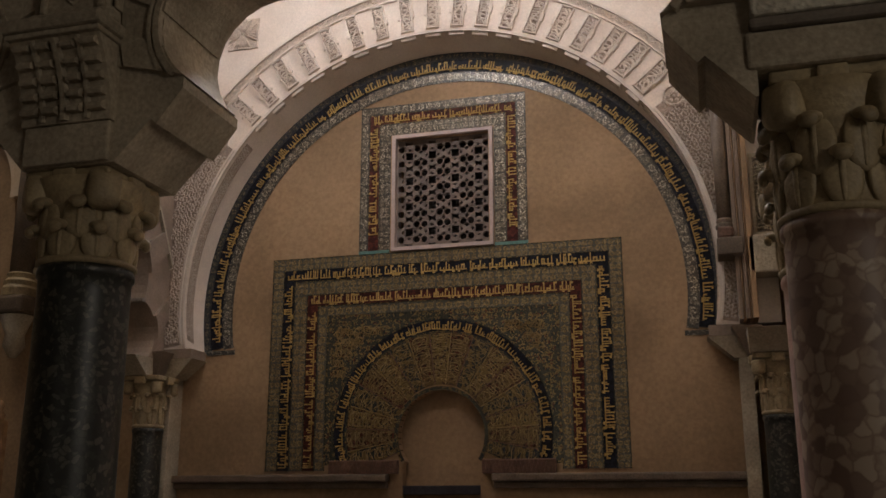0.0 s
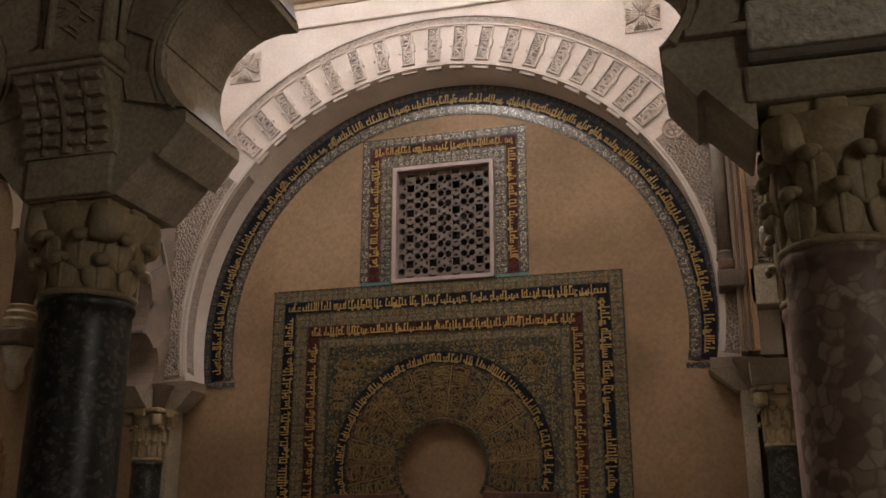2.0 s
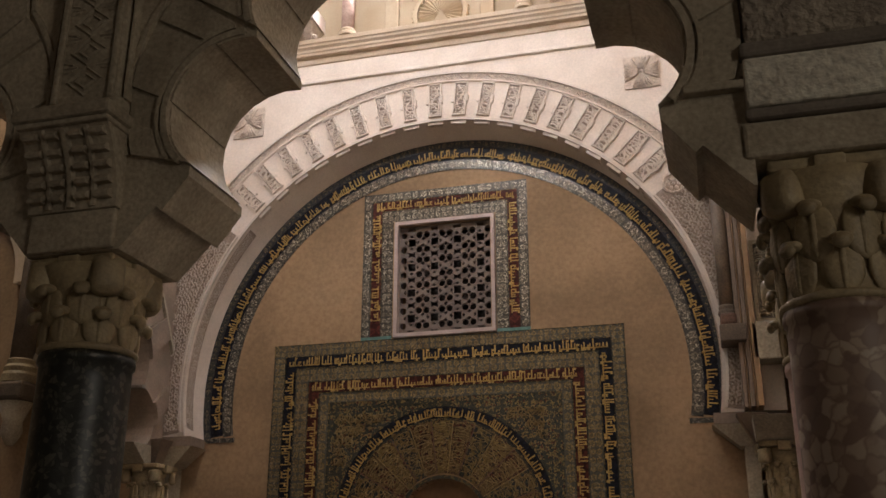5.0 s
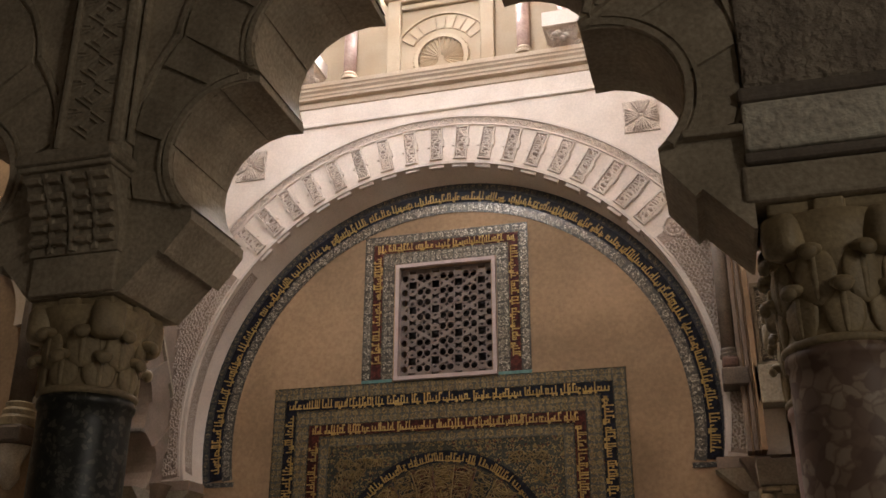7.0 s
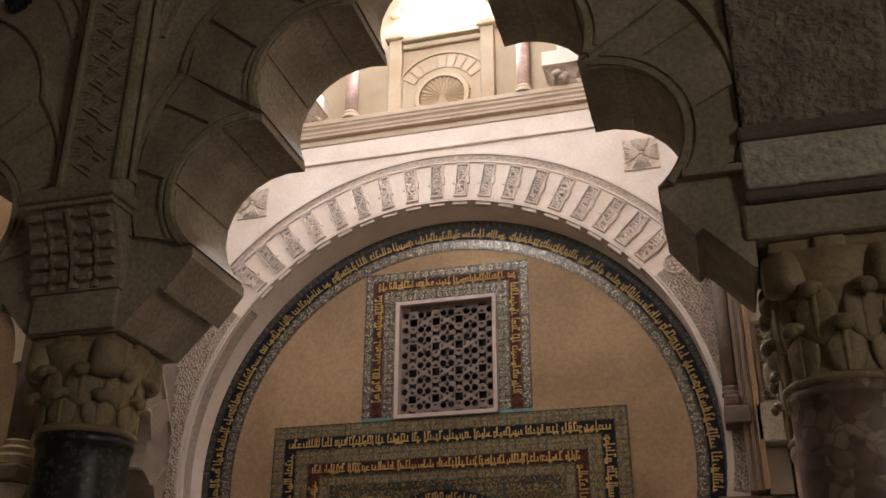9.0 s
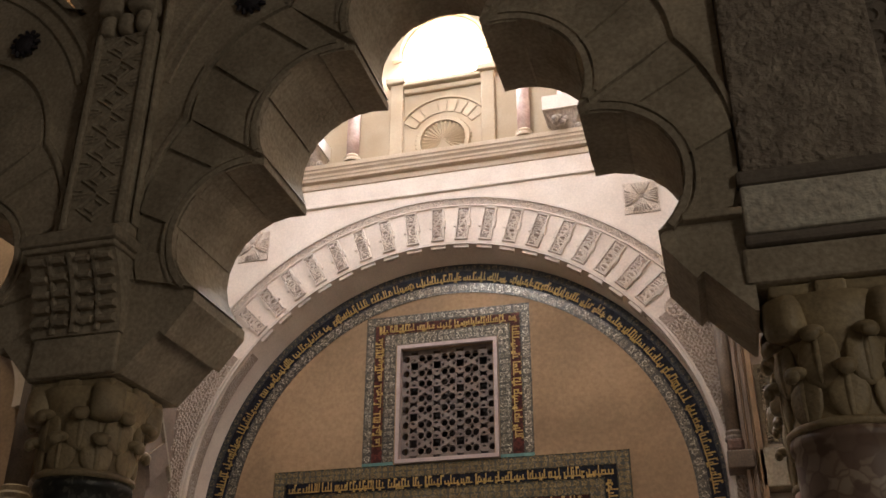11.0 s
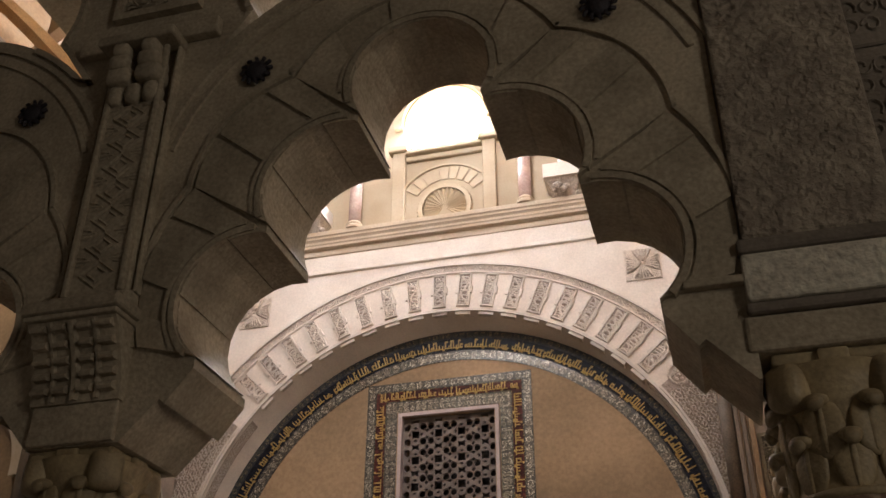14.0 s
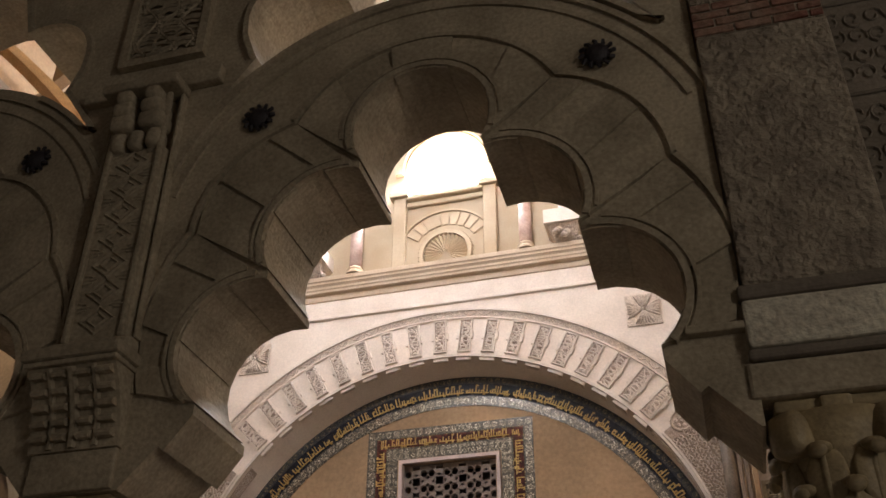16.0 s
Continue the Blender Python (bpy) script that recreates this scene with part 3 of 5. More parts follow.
def leaf_scroll(bm, cx, cz, w, h, y, ang, seed, thick=1.0):
    """Carved vine with lobed leaves in a field of w by h about (cx, cz), turned by ang degrees."""
    rnd = random.Random(seed)
    ca, sa = math.cos(radians(ang)), math.sin(radians(ang))
    ph = rnd.uniform(0, math.pi)

    def at(u, v, yy):
        return (cx + u * ca + v * sa, yy, cz - u * sa + v * ca)
    n = 22
    tube(bm, [at(0.26 * w * math.sin(k / n * math.tau * 1.5 + ph), (k / n - 0.5) * h * 0.94, y - 0.008) for k in range(n + 1)], 0.010 * thick, 4)
    m = max(6, round(h / 0.032))
    for k in range(m):
        v = ((k + 0.5) / m - 0.5) * h * 0.94
        u0 = 0.26 * w * math.sin((v / h + 0.5) * math.tau * 1.5 + ph)
        for sd in (-1, 1):
            tip = sd * w * rnd.uniform(0.36, 0.46)
            lean = rnd.uniform(-0.035, 0.035)
            tube(bm, [at(u0, v, y - 0.004), at((u0 + tip) / 2, v + lean * 0.7, y - 0.012), at(tip, v + lean * 0.4 - 0.008, y - 0.004), at(tip * 0.8, v - lean - 0.012, y - 0.002)], (0.010 + rnd.uniform(-0.002, 0.003)) * thick, 4)


# ---- mosaic round the doorway ----
door = thing("mosaic_portal", "gold and glass mosaic portal round a horseshoe doorway", "portal")
PX0, PX1, PZ0, PZ1 = -5.075, -0.858, 1.93, 4.455
bands = [("outer_border", 0.0, 0.145, GREYMO, 0.010), ("blue_inscription", 0.145, 0.145, BLUE, 0.014), ("middle_border", 0.29, 0.17, GREYMO, 0.010),
         ("red_inscription", 0.46, 0.14, RED, 0.014), ("inner_border", 0.60, 0.125, GREYMO, 0.010)]
for nm, off, w, m, d in bands:
    part(nm, slab([portal(PX0 + off, PX1 - off, PZ0, PZ1 - off, w)], YW - d, YW), m, door)
    if m is GREYMO:
        flowers_portal(PX0 + off, PX1 - off, PZ0, PZ1 - off, w, YW - d, door, GFLOWER)
    for o in (off, off + w):
        pl = ((PX0 + o, PZ0), (PX0 + o, PZ1 - o), (PX1 - o, PZ1 - o), (PX1 - o, PZ0))
        for (ax, az), (bx, bz) in zip(pl, pl[1:]):
            part("fillet", bbox(min(ax, bx) - 0.005, max(ax, bx) + 0.005, YW - d - 0.006, YW, min(az, bz) - 0.005, max(az, bz) + 0.005), FIELDMO, door)
for nm, off, w, seed in (("blue_letters", 0.145, 0.145, 3), ("red_letters", 0.46, 0.14, 4)):
    bm = bmesh.new()
    ln = PZ1 - off - PZ0
    bars_line(bm, seed, (PX0 + off + w - 0.008, PZ0), (0, 1), (-1, 0), ln - 0.16, w, YW - 0.014)
    bars_line(bm, seed + 10, (PX0 + off + 0.02, PZ1 - off - w + 0.008), (1, 0), (0, 1), PX1 - PX0 - 2 * off - 0.04, w, YW - 0.014)
    bars_line(bm, seed + 20, (PX1 - off - w + 0.008, PZ1 - off - 0.14), (0, -1), (1, 0), ln - 0.16, w, YW - 0.014)
    tagged(part(nm, bm, GOLD, door), "gold lettering in plain strokes", kind="stuff")
# field with spandrels, ring of letters and voussoirs
DX, DZ = -2.955, 2.345
fx0, fx1, fz1 = PX0 + 0.725, PX1 - 0.725, PZ1 - 0.725
field = [(fx0, 1.99), (fx0, fz1), (fx1, fz1), (fx1, 1.99)]
cut = arc(DX, DZ, 1.295, -104, 104, 48)
part("spandrel_field", slab([[(fx0, 1.99), (cut[0][0], 1.99)] + cut + [(cut[-1][0], 1.99), (fx1, 1.99), (fx1, fz1), (fx0, fz1)]], YW - 0.008, YW), FIELDMO, door, "gold vine mosaic spandrels")
for ax, az, bx, bz in ((fx0 + 0.07, 2.0, fx0 + 0.07, fz1 - 0.06), (fx0 + 0.07, fz1 - 0.06, fx1 - 0.07, fz1 - 0.06), (fx1 - 0.07, fz1 - 0.06, fx1 - 0.07, 2.0)):
    part("fillet", bbox(min(ax, bx) - 0.007, max(ax, bx) + 0.007, YW - 0.018, YW, min(az, bz) - 0.007, max(az, bz) + 0.007), FIELDMO, door)
part("gold_ring", ring(DX, DZ, 1.280, 1.308, -114, 114, YW - 0.018, YW), FIELDMO, door)
part("letter_ring", ring(DX, DZ, 1.145, 1.280, -114, 114, YW - 0.014, YW), BLUE, door, "blue ring of gold letters")
bm = bmesh.new()
bars_arc(bm, 7, DX, DZ, 1.150, -108, 108, 0.125, YW - 0.014)
tagged(part("ring_letters", bm, GOLD, door), "gold lettering in plain strokes", kind="stuff")
part("gold_ring", ring(DX, DZ, 1.123, 1.145, -114, 114, YW - 0.018, YW), FIELDMO, door)
NV = 17
ORDER = (0, 2, 1)
for i in range(NV):
    a0, a1 = -114 + 228 * i / NV, -114 + 228 * (i + 1) / NV
    am, j = (a0 + a1) / 2, abs(i - NV // 2)
    vs = part("voussoir", ring(DX, DZ, 0.53, 1.12, a0 + 0.25, a1 - 0.25, YW - 0.012 - 0.004 * (i % 2), YW, 8), VOUSMO[ORDER[(j * 2) % 3]], door)
    bm = bmesh.new()
    for rr, w, h in ((0.70, 0.14, 0.26), (0.98, 0.21, 0.28)):
        leaf_scroll(bm, DX + rr * math.sin(radians(am)), DZ + rr * math.cos(radians(am)), w, h, YW - 0.014 - 0.004 * (i % 2), am, 200 + j, 0.36)
    part("scroll", bm, DULLGOLD, vs, "thin gold vine in the mosaic")
for i in range(NV + 1):
    t = radians(-114 + 228 * i / NV)
    bm = strip(bmesh.new(), [(DX + r * math.sin(t) - 0.005 * math.cos(t), DZ + r * math.cos(t) + 0.005 * math.sin(t)) for r in (0.54, 1.12)],
               [(DX + r * math.sin(t) + 0.005 * math.cos(t), DZ + r * math.cos(t) - 0.005 * math.sin(t)) for r in (0.54, 1.12)], YW - 0.02, YW)
    part("joint_line", bm, (DARKRED, DULLGOLD)[i % 2], door)
bm = bmesh.new()
rnd = random.Random(77)
for gx in range(22):
    for gz in range(13):
        x, z = fx0 + 0.16 + gx * 0.113, 2.06 + gz * 0.122
        if x > fx1 - 0.12 or z > fz1 - 0.10 or math.hypot(x - DX, z - DZ) < 1.40:
            continue
        leaf_scroll(bm, x, z, 0.10, 0.13, YW - 0.010, rnd.choice((0, 45, 90, -45)), 300 + gx * 20 + gz, 0.5)
tagged(part("spandrel_vine", bm, DULLGOLD, door), "thin gold vine of the spandrels", kind="stuff")
part("inner_ring", ring(-2.95, 2.31, 0.506, 0.545, -122, 122, YW - 0.022, YW + 0.1), FIELDMO, door)
# plain filling of the doorway's head, door lintel and sill blocks
tagged(part("wall_tympanum", bbox(-3.5, -2.4, YW + 0.14, YW + 0.3, 1.75, 2.9), PLASTER), "plain ochre filling in the doorway's head", "wall", kind="structure")
lin = thing("door_1", "dark green carved wooden door under the arch", "door", kind="structure")
part("lintel", bbox(-3.55, -2.35, YW + 0.02, YW + 0.3, 1.66, 1.76, 0.01), BRONZE, lin)
part("door_leaf", bbox(-3.5, -2.4, YW + 0.12, YW + 0.2, 0.0, 1.66), WOOD, lin)
for x0, x1 in ((-4.27, -3.44), (-2.47, -1.655)):
    s = thing("impost_block", "reddish carved stone block under the doorway arch", "impost", "doorway imposts", at=(0, 0, 0))
    part("slab", bbox(x0, x1, YW - 0.07, YW + 0.2, 1.885, 2.04, 0.012), DARKRED, s)
    bm = bmesh.new()
    n = 16
    for k in range(n):
        xx = x0 + 0.03 + (x1 - x0 - 0.06) * k / n
        tube(bm, [(xx, YW - 0.073, 1.90), (xx + 0.025, YW - 0.073, 2.02), (xx + 0.05, YW - 0.073, 1.90)], 0.005, 4)
    part("carving", bm, DARKRED, s)
ledge = thing("ledge", "brown stone ledge along the wall", "ledge", kind="structure")
for x0, x1 in ((-6.28, -3.55), (-2.35, 0.31)):
    part("shelf", bbox(x0, x1, YW - 0.14, YW, 1.80, 1.885, 0.02), LEDGEM, ledge)
    part("moulding", bbox(x0 + 0.01, x1 - 0.01, YW - 0.08, YW, 1.73, 1.80, 0.02), LEDGEM, ledge)

# ---- grille window ----
gw = thing("window_1", "pierced marble lattice window in a mosaic frame", "window", kind="structure")
WX0, WX1, WZ0, WZ1 = -3.975, -1.908, 4.462, 6.34
for nm, off, w, m in (("mosaic_border", 0.0, 0.115, GREYRING), ("red_inscription", 0.115, 0.13, RED), ("inner_border", 0.245, 0.145, GREYRING)):
    part(nm, slab([portal(WX0 + off, WX1 - off, WZ0, WZ1 - off, w)], YW - 0.012, YW), m, gw)
    if m is GREYRING:
        flowers_portal(WX0 + off, WX1 - off, WZ0 + 0.04, WZ1 - off, w * 0.99 if w > 0.13 else w, YW - 0.012, gw, FLOWER)
for o in (0.115, 0.245):
    for (ax, az), (bx, bz) in (((WX0 + o, WZ0 + 0.2), (WX0 + o, WZ1 - o)), ((WX0 + o, WZ1 - o), (WX1 - o, WZ1 - o)), ((WX1 - o, WZ1 - o), (WX1 - o, WZ0 + 0.2))):
        part("fillet", bbox(min(ax, bx) - 0.004, max(ax, bx) + 0.004, YW - 0.017, YW, min(az, bz) - 0.004, max(az, bz) + 0.004), FIELDMO, gw)
bm = bmesh.new()
bars_line(bm, 31, (WX0 + 0.238, WZ0 + 0.2), (0, 1), (-1, 0), 1.45, 0.13, YW - 0.013)
bars_line(bm, 32, (WX0 + 0.14, WZ1 - 0.238), (1, 0), (0, 1), 1.79, 0.13, YW - 0.013)
bars_line(bm, 33, (WX1 - 0.238, WZ1 - 0.26), (0, -1), (1, 0), 1.45, 0.13, YW - 0.013)
tagged(part("letters", bm, GOLD, gw), "gold lettering in plain strokes", kind="stuff")
part("stone_frame", slab([rect(-3.56, -2.31, 4.47, 5.93), rect(-3.515, -2.353, 4.515, 5.885)], YW - 0.045, YW + 0.2), FRAMEW, gw, "pale pink marble frame")
part("teal_strip", bbox(WX0, -3.59, YW - 0.014, YW, WZ0 - 0.004, WZ0 + 0.035), mat("teal_glass", (0.10, 0.22, 0.20), None, 30, 0.3, 0.2), gw)
part("teal_strip", bbox(-2.30, WX1, YW - 0.014, YW, WZ0 - 0.004, WZ0 + 0.035), bpy.data.materials["teal_glass"], gw)
# lattice: interlaced rings of six-pointed figures
holes = []
GX0, GX1, GZ0, GZ1 = -3.517, -2.351, 4.513, 5.887


def ngon(cx, cz, rx, rz, n, ph=0.0, star=1.0):
    return [(cx + rx * (star if k % 2 else 1) * math.cos(ph + k * math.tau / n), cz + rz * (star if k % 2 else 1) * math.sin(ph + k * math.tau / n)) for k in range(n)]


PXG, PZG = (GX1 - GX0) / 4.06, (GZ1 - GZ0) / 4.28
stars = [(GX0 + PXG * (i + 0.53), GZ0 + PZG * (j + 0.62), i, j) for i in range(4) for j in range(4)]
for cx, cz, i, j in stars:
    holes.append(ngon(cx, cz, 0.070, 0.070, 8, math.pi / 4, 0.66))
    for sx in (-1, 1):
        for sz in (-1, 1):
            holes.append(ngon(cx + sx * PXG * 0.335, cz + sz * PZG * 0.29, 0.041, 0.041, 8, 0.2))
        holes.append(ngon(cx + sx * 0.076, cz, 0.019, 0.027, 4, 0.0))
    for sz in (-1, 1):
        holes.append(ngon(cx, cz + sz * 0.080, 0.030, 0.018, 4, 0.0))
    for sz in (-1, 1) if j == 0 else (1,):
        z = cz + sz * PZG * 0.5
        h = 0.040 if GZ0 + 0.06 < z < GZ1 - 0.06 else 0.020
        holes.append([(cx - 0.050, z - h), (cx, z - h * 0.5), (cx + 0.050, z - h), (cx + 0.040, z), (cx + 0.050, z + h), (cx, z + h * 0.5), (cx - 0.050, z + h), (cx - 0.040, z)])
    if i < 3:
        x = cx + PXG * 0.5
        for dz in (-0.045, 0.045):
            holes.append(ngon(x, cz + dz, 0.030, 0.026, 4, 0.0))
        for dz in (0.5,) if j < 3 else ():
            holes.append(ngon(x, cz + PZG * dz, 0.026, 0.034, 4, 0.0))
part("lattice", slab([rect(GX0, GX1, GZ0, GZ1)] + holes, YW + 0.05, YW + 0.08), GRILLE, gw, "carved pinkish marble lattice")
for cx, cz, i, j in stars:
    for sx in (-1, 1):
        for sz in (-1, 1):
            hx, hz = cx + sx * PXG * 0.335, cz + sz * PZG * 0.29
            bm = bmesh.new()
            tube(bm, [(hx + 0.047 * math.cos(k * math.tau / 12), YW + 0.049, hz + 0.047 * math.sin(k * math.tau / 12)) for k in range(13)], 0.006, 4)
            part("ring", bm, GRILLE, gw)
# near-black sheet stands in for the shade behind the lattice
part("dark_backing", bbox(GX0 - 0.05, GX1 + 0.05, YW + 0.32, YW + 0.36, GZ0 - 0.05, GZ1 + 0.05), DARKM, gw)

# ---- great arch ----
ga = thing("great_arch", "horseshoe arch of plain and carved stucco voussoirs", "arch")
part("outer_mosaic_ring", ring(RX, RZ, 3.01, 3.11, -99.5, 99.5, YW - 0.010, YW, 72), SHADERING, ga)
part("letter_ring", ring(RX, RZ, 2.85, 3.01, -99, 99, YW - 0.014, YW, 72), BLUE, ga, "dark blue mosaic ring with gold letters")
part("inner_mosaic_ring", ring(RX, RZ, 2.72, 2.85, -99.5, 99.5, YW - 0.010, YW, 72), GREYRING, ga)
for sg in (-1, 1):
    t = radians(99.5 * sg)
    x0, x1 = sorted((RX + 2.70 * math.sin(t), RX + 3.08 * math.sin(t)))
    part("ring_end", bbox(x0, x1, YW - 0.011, YW, 3.315, RZ + 2.72 * math.cos(t) - 0.03), GREYRING, ga)
bm = bmesh.new()
bars_arc(bm, 41, RX, RZ, 2.858, -98, 98, 0.15, YW - 0.014)
tagged(part("ring_letters", bm, GOLD, ga), "gold lettering in plain strokes", kind="stuff")
for rr, m, pr in ((3.06, GREYMO, 0.040), (2.785, FLOWER, 0.052)):
    bm = bmesh.new()
    n = int(radians(198) * rr / (pr * 2.2))
    for k in range(n):
        t = radians(-99 + 198 * (k + 0.5) / n)
        flower(bm, RX + rr * math.sin(t), RZ + rr * math.cos(t), pr, YW - 0.010)
    tagged(part("flower_band", bm, m, ga), "ring of small mosaic flowers", kind="stuff")

VC = 3.96


def extrados(a, k=0.0):
    """Distance from the arch's centre to its raised outer edge at the angle a (degrees)."""
    return min(3.68 + k, (3.36 + k) / max(0.01, abs(math.sin(radians(a)))))


for i in range(18):
    a = (i - 8) * (5.43 if i > 8 else 5.72)
    q = thing("carved_voussoir", "carved stucco voussoir with a leafy scroll", "voussoir", "carved voussoirs of the great arch")
    q.parent = None
    ra, rb = 3.18, extrados(a) - 0.05
    rm = (ra + rb) / 2
    hw = 0.082
    ca, sa = math.cos(radians(a)), math.sin(radians(a))

    def P(u, r):
        return (CX + r * sa + u * ca, VC + r * ca - u * sa)
    ins = 0.017
    outl = [P(-hw, ra), P(hw, ra), P(hw, rm - 0.05), P(hw + 0.02, rm - 0.05), P(hw + 0.02, rm + 0.05), P(hw, rm + 0.05), P(hw, rb), P(-hw, rb), P(-hw, rm + 0.05), P(-hw - 0.02, rm + 0.05), P(-hw - 0.02, rm - 0.05), P(-hw, rm - 0.05)]
    inn = [P(-hw + ins, ra + ins), P(hw - ins, ra + ins), P(hw - ins, rb - ins), P(-hw + ins, rb - ins)]
    part("frame", slab([outl, inn], YF - 0.035, YF), CREAM, q)
    part("ground", slab([inn], YF - 0.008, YF), SHADECARVE, q)
    bm = bmesh.new()
    leaf_scroll(bm, CX + rm * sa, VC + rm * ca, 2 * hw - 2 * ins, rb - ra - 2 * ins, YF - 0.012, a, i)
    part("relief", bm, CREAM, q)
    # its return on the soffit
    part("soffit_panel", slab([[P(-0.085, 3.088), P(0.085, 3.088), P(0.085, 3.13), P(-0.085, 3.13)]], YF + 0.03, YF + 0.17), CARVED, q)
    part("soffit_lip", slab([[P(-0.095, 3.080), P(0.095, 3.080), P(0.095, 3.13), P(-0.095, 3.13)]], YF + 0.006, YF + 0.03), CREAM, q)
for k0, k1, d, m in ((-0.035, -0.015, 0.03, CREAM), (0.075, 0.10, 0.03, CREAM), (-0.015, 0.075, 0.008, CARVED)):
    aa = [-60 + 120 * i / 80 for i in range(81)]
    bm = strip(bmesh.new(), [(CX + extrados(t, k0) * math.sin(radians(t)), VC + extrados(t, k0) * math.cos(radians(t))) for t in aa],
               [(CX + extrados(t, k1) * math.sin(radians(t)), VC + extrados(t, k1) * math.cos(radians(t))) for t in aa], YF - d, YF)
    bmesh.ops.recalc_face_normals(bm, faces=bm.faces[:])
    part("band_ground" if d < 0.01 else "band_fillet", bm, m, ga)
bm = bmesh.new()
pts = []
for i in range(620):
    t = -60 + 120 * i / 619
    r = extrados(t, 0.03) + 0.030 * math.sin(i * 0.42)
    pts.append((CX + r * math.sin(radians(t)), YF - 0.014, VC + r * math.cos(radians(t))))
tube(bm, pts, 0.009, 4)
for i in range(150):
    t = -60 + 120 * (i + 0.5) / 150
    r = extrados(t, 0.03) + 0.018 * (1 if i % 2 else -1)
    tube(bm, [(CX + (r + 0.016 * math.sin(q)) * math.sin(radians(t) + 0.005 * math.cos(q)), YF - 0.012, VC + (r + 0.016 * math.sin(q)) * math.cos(radians(t) + 0.005 * math.cos(q))) for q in (0, 1.2, 2.4, 3.6, 4.8)], 0.007, 4)
tagged(part("band_vine", bm, CARVED, ga), "fine carved vine", kind="stuff")
part("arris", ring(CX, VC, 3.118, 3.15, -101, 101, YF - 0.02, YF, 72), CREAM, ga)
# carved flanks below the voussoirs
for s in (-1, 1):
    aa = [s * (54 + 46 * i / 24) for i in range(25)]
    for k0, k1, d, m, nm in ((3.18, None, 0.010, SHADECARVE, "flank_ground"), (3.155, 3.18, 0.03, CREAM, "flank_fillet")):
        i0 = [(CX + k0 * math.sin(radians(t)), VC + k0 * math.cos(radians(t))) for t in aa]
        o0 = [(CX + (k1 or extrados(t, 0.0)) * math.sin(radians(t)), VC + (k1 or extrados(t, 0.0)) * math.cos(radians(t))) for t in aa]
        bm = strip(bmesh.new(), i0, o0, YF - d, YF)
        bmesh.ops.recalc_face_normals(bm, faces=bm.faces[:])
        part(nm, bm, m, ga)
    bm = bmesh.new()
    rnd = random.Random(50 + s)
    for i in range(48):
        t = s * (57 + 42 * i / 47)
        ro = extrados(t, 0.0)
        for rr in [3.215 + 0.07 * q for q in range(1 + int((ro - 3.24) / 0.07))]:
            ph = rnd.uniform(0, 6.28)
            x, z = CX + rr * math.sin(radians(t)), VC + rr * math.cos(radians(t))
            tube(bm, [(x + 0.034 * math.cos(ph + 1.1 * q) * (1 - 0.13 * q), YF - 0.018, z + 0.036 * math.sin(ph + 1.1 * q) * (1 - 0.13 * q)) for q in range(6)], 0.012, 4)
    tagged(part("flank_vine", bm, CARVED, ga), "fine carved vine", kind="stuff")
    def splay(t, q):
        f = (CX + 3.108 * math.sin(radians(t)), YF + 0.012, VC + 3.108 * math.cos(radians(t)))
        g = (RX + 3.098 * math.sin(radians(t)), YW, RZ + 3.098 * math.cos(radians(t)))
        return tuple(u + (v - u) * q for u, v in zip(f, g))
    bm = bmesh.new()
    for i in range(60):
        for j in (0, 1):
            ph, t0, q0 = rnd.uniform(0, 6.28), s * (52 + 46 * (i + 0.5 * j) / 60), 0.14 + 0.16 * j
            tube(bm, [splay(t0 + 0.55 * math.cos(ph + 1.1 * k) * (1 - 0.1 * k), q0 + 0.085 * math.sin(ph + 1.1 * k) * (1 - 0.1 * k)) for k in range(7)], 0.010, 4)
    tagged(part("soffit_vine", bm, CARVED, ga), "fine carved vine", kind="stuff")
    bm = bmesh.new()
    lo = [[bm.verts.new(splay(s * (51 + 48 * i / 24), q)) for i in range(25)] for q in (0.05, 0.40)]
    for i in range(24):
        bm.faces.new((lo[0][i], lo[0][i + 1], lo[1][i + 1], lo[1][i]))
    part("soffit_ground", bm, SHADECARVE, ga)
    t = radians(54.4 * s)
    bm = bmesh.new()
    cx, cz = CX + 3.42 * math.sin(t), VC + 3.40 * math.cos(t)
    tube(bm, [(cx + 0.115 * math.cos(q * math.tau / 20), YF - 0.02, cz + 0.115 * math.sin(q * math.tau / 20)) for q in range(21)], 0.018, 5)
    for q in range(6):
        u = q * math.tau / 6
        blob(bm, (cx + 0.06 * math.cos(u), YF - 0.012, cz + 0.06 * math.sin(u)), (0.026, 0.012, 0.026), 6, 4)
    blob(bm, (cx, YF - 0.015, cz), (0.02, 0.015, 0.02), 6, 4)
    part("roundel", bm, CARVED, ga)

# square leaf rosettes in the spandrels
def rosette(x, z, h):
    r = thing("leaf_rosette", "square carved stucco rosette with four leaves", "rosette", "spandrel rosettes", at=(x, YF, z))
    part("plate", bbox(-h, h, -0.02, 0, -h, h, 0.004), CARVED, r)
    for k in range(4):
        bm = bmesh.new()
        for deg in (-29, -17, -6, 6, 17, 29):
            ln = 0.95 * h / math.cos(radians(deg))
            m = Matrix.Rotation(-k * math.pi / 2 - radians(deg), 4, "Y") @ Matrix.Translation((ln * 0.55, -0.026 - 0.010 * math.cos(radians(deg * 2)), 0)) @ Matrix.Diagonal((ln * 0.45, 0.024, h * 0.075, 1))
            bmesh.ops.create_uvsphere(bm, u_segments=10, v_segments=6, radius=1.0, matrix=m)
        part("leaf", bm, CARVED, r, smooth=True)
    bm = bmesh.new()
    blob(bm, (0, -0.035, 0), (h * 0.13, 0.02, h * 0.13), 10, 6)
    part("centre_bud", bm, CARVED, r, smooth=True)


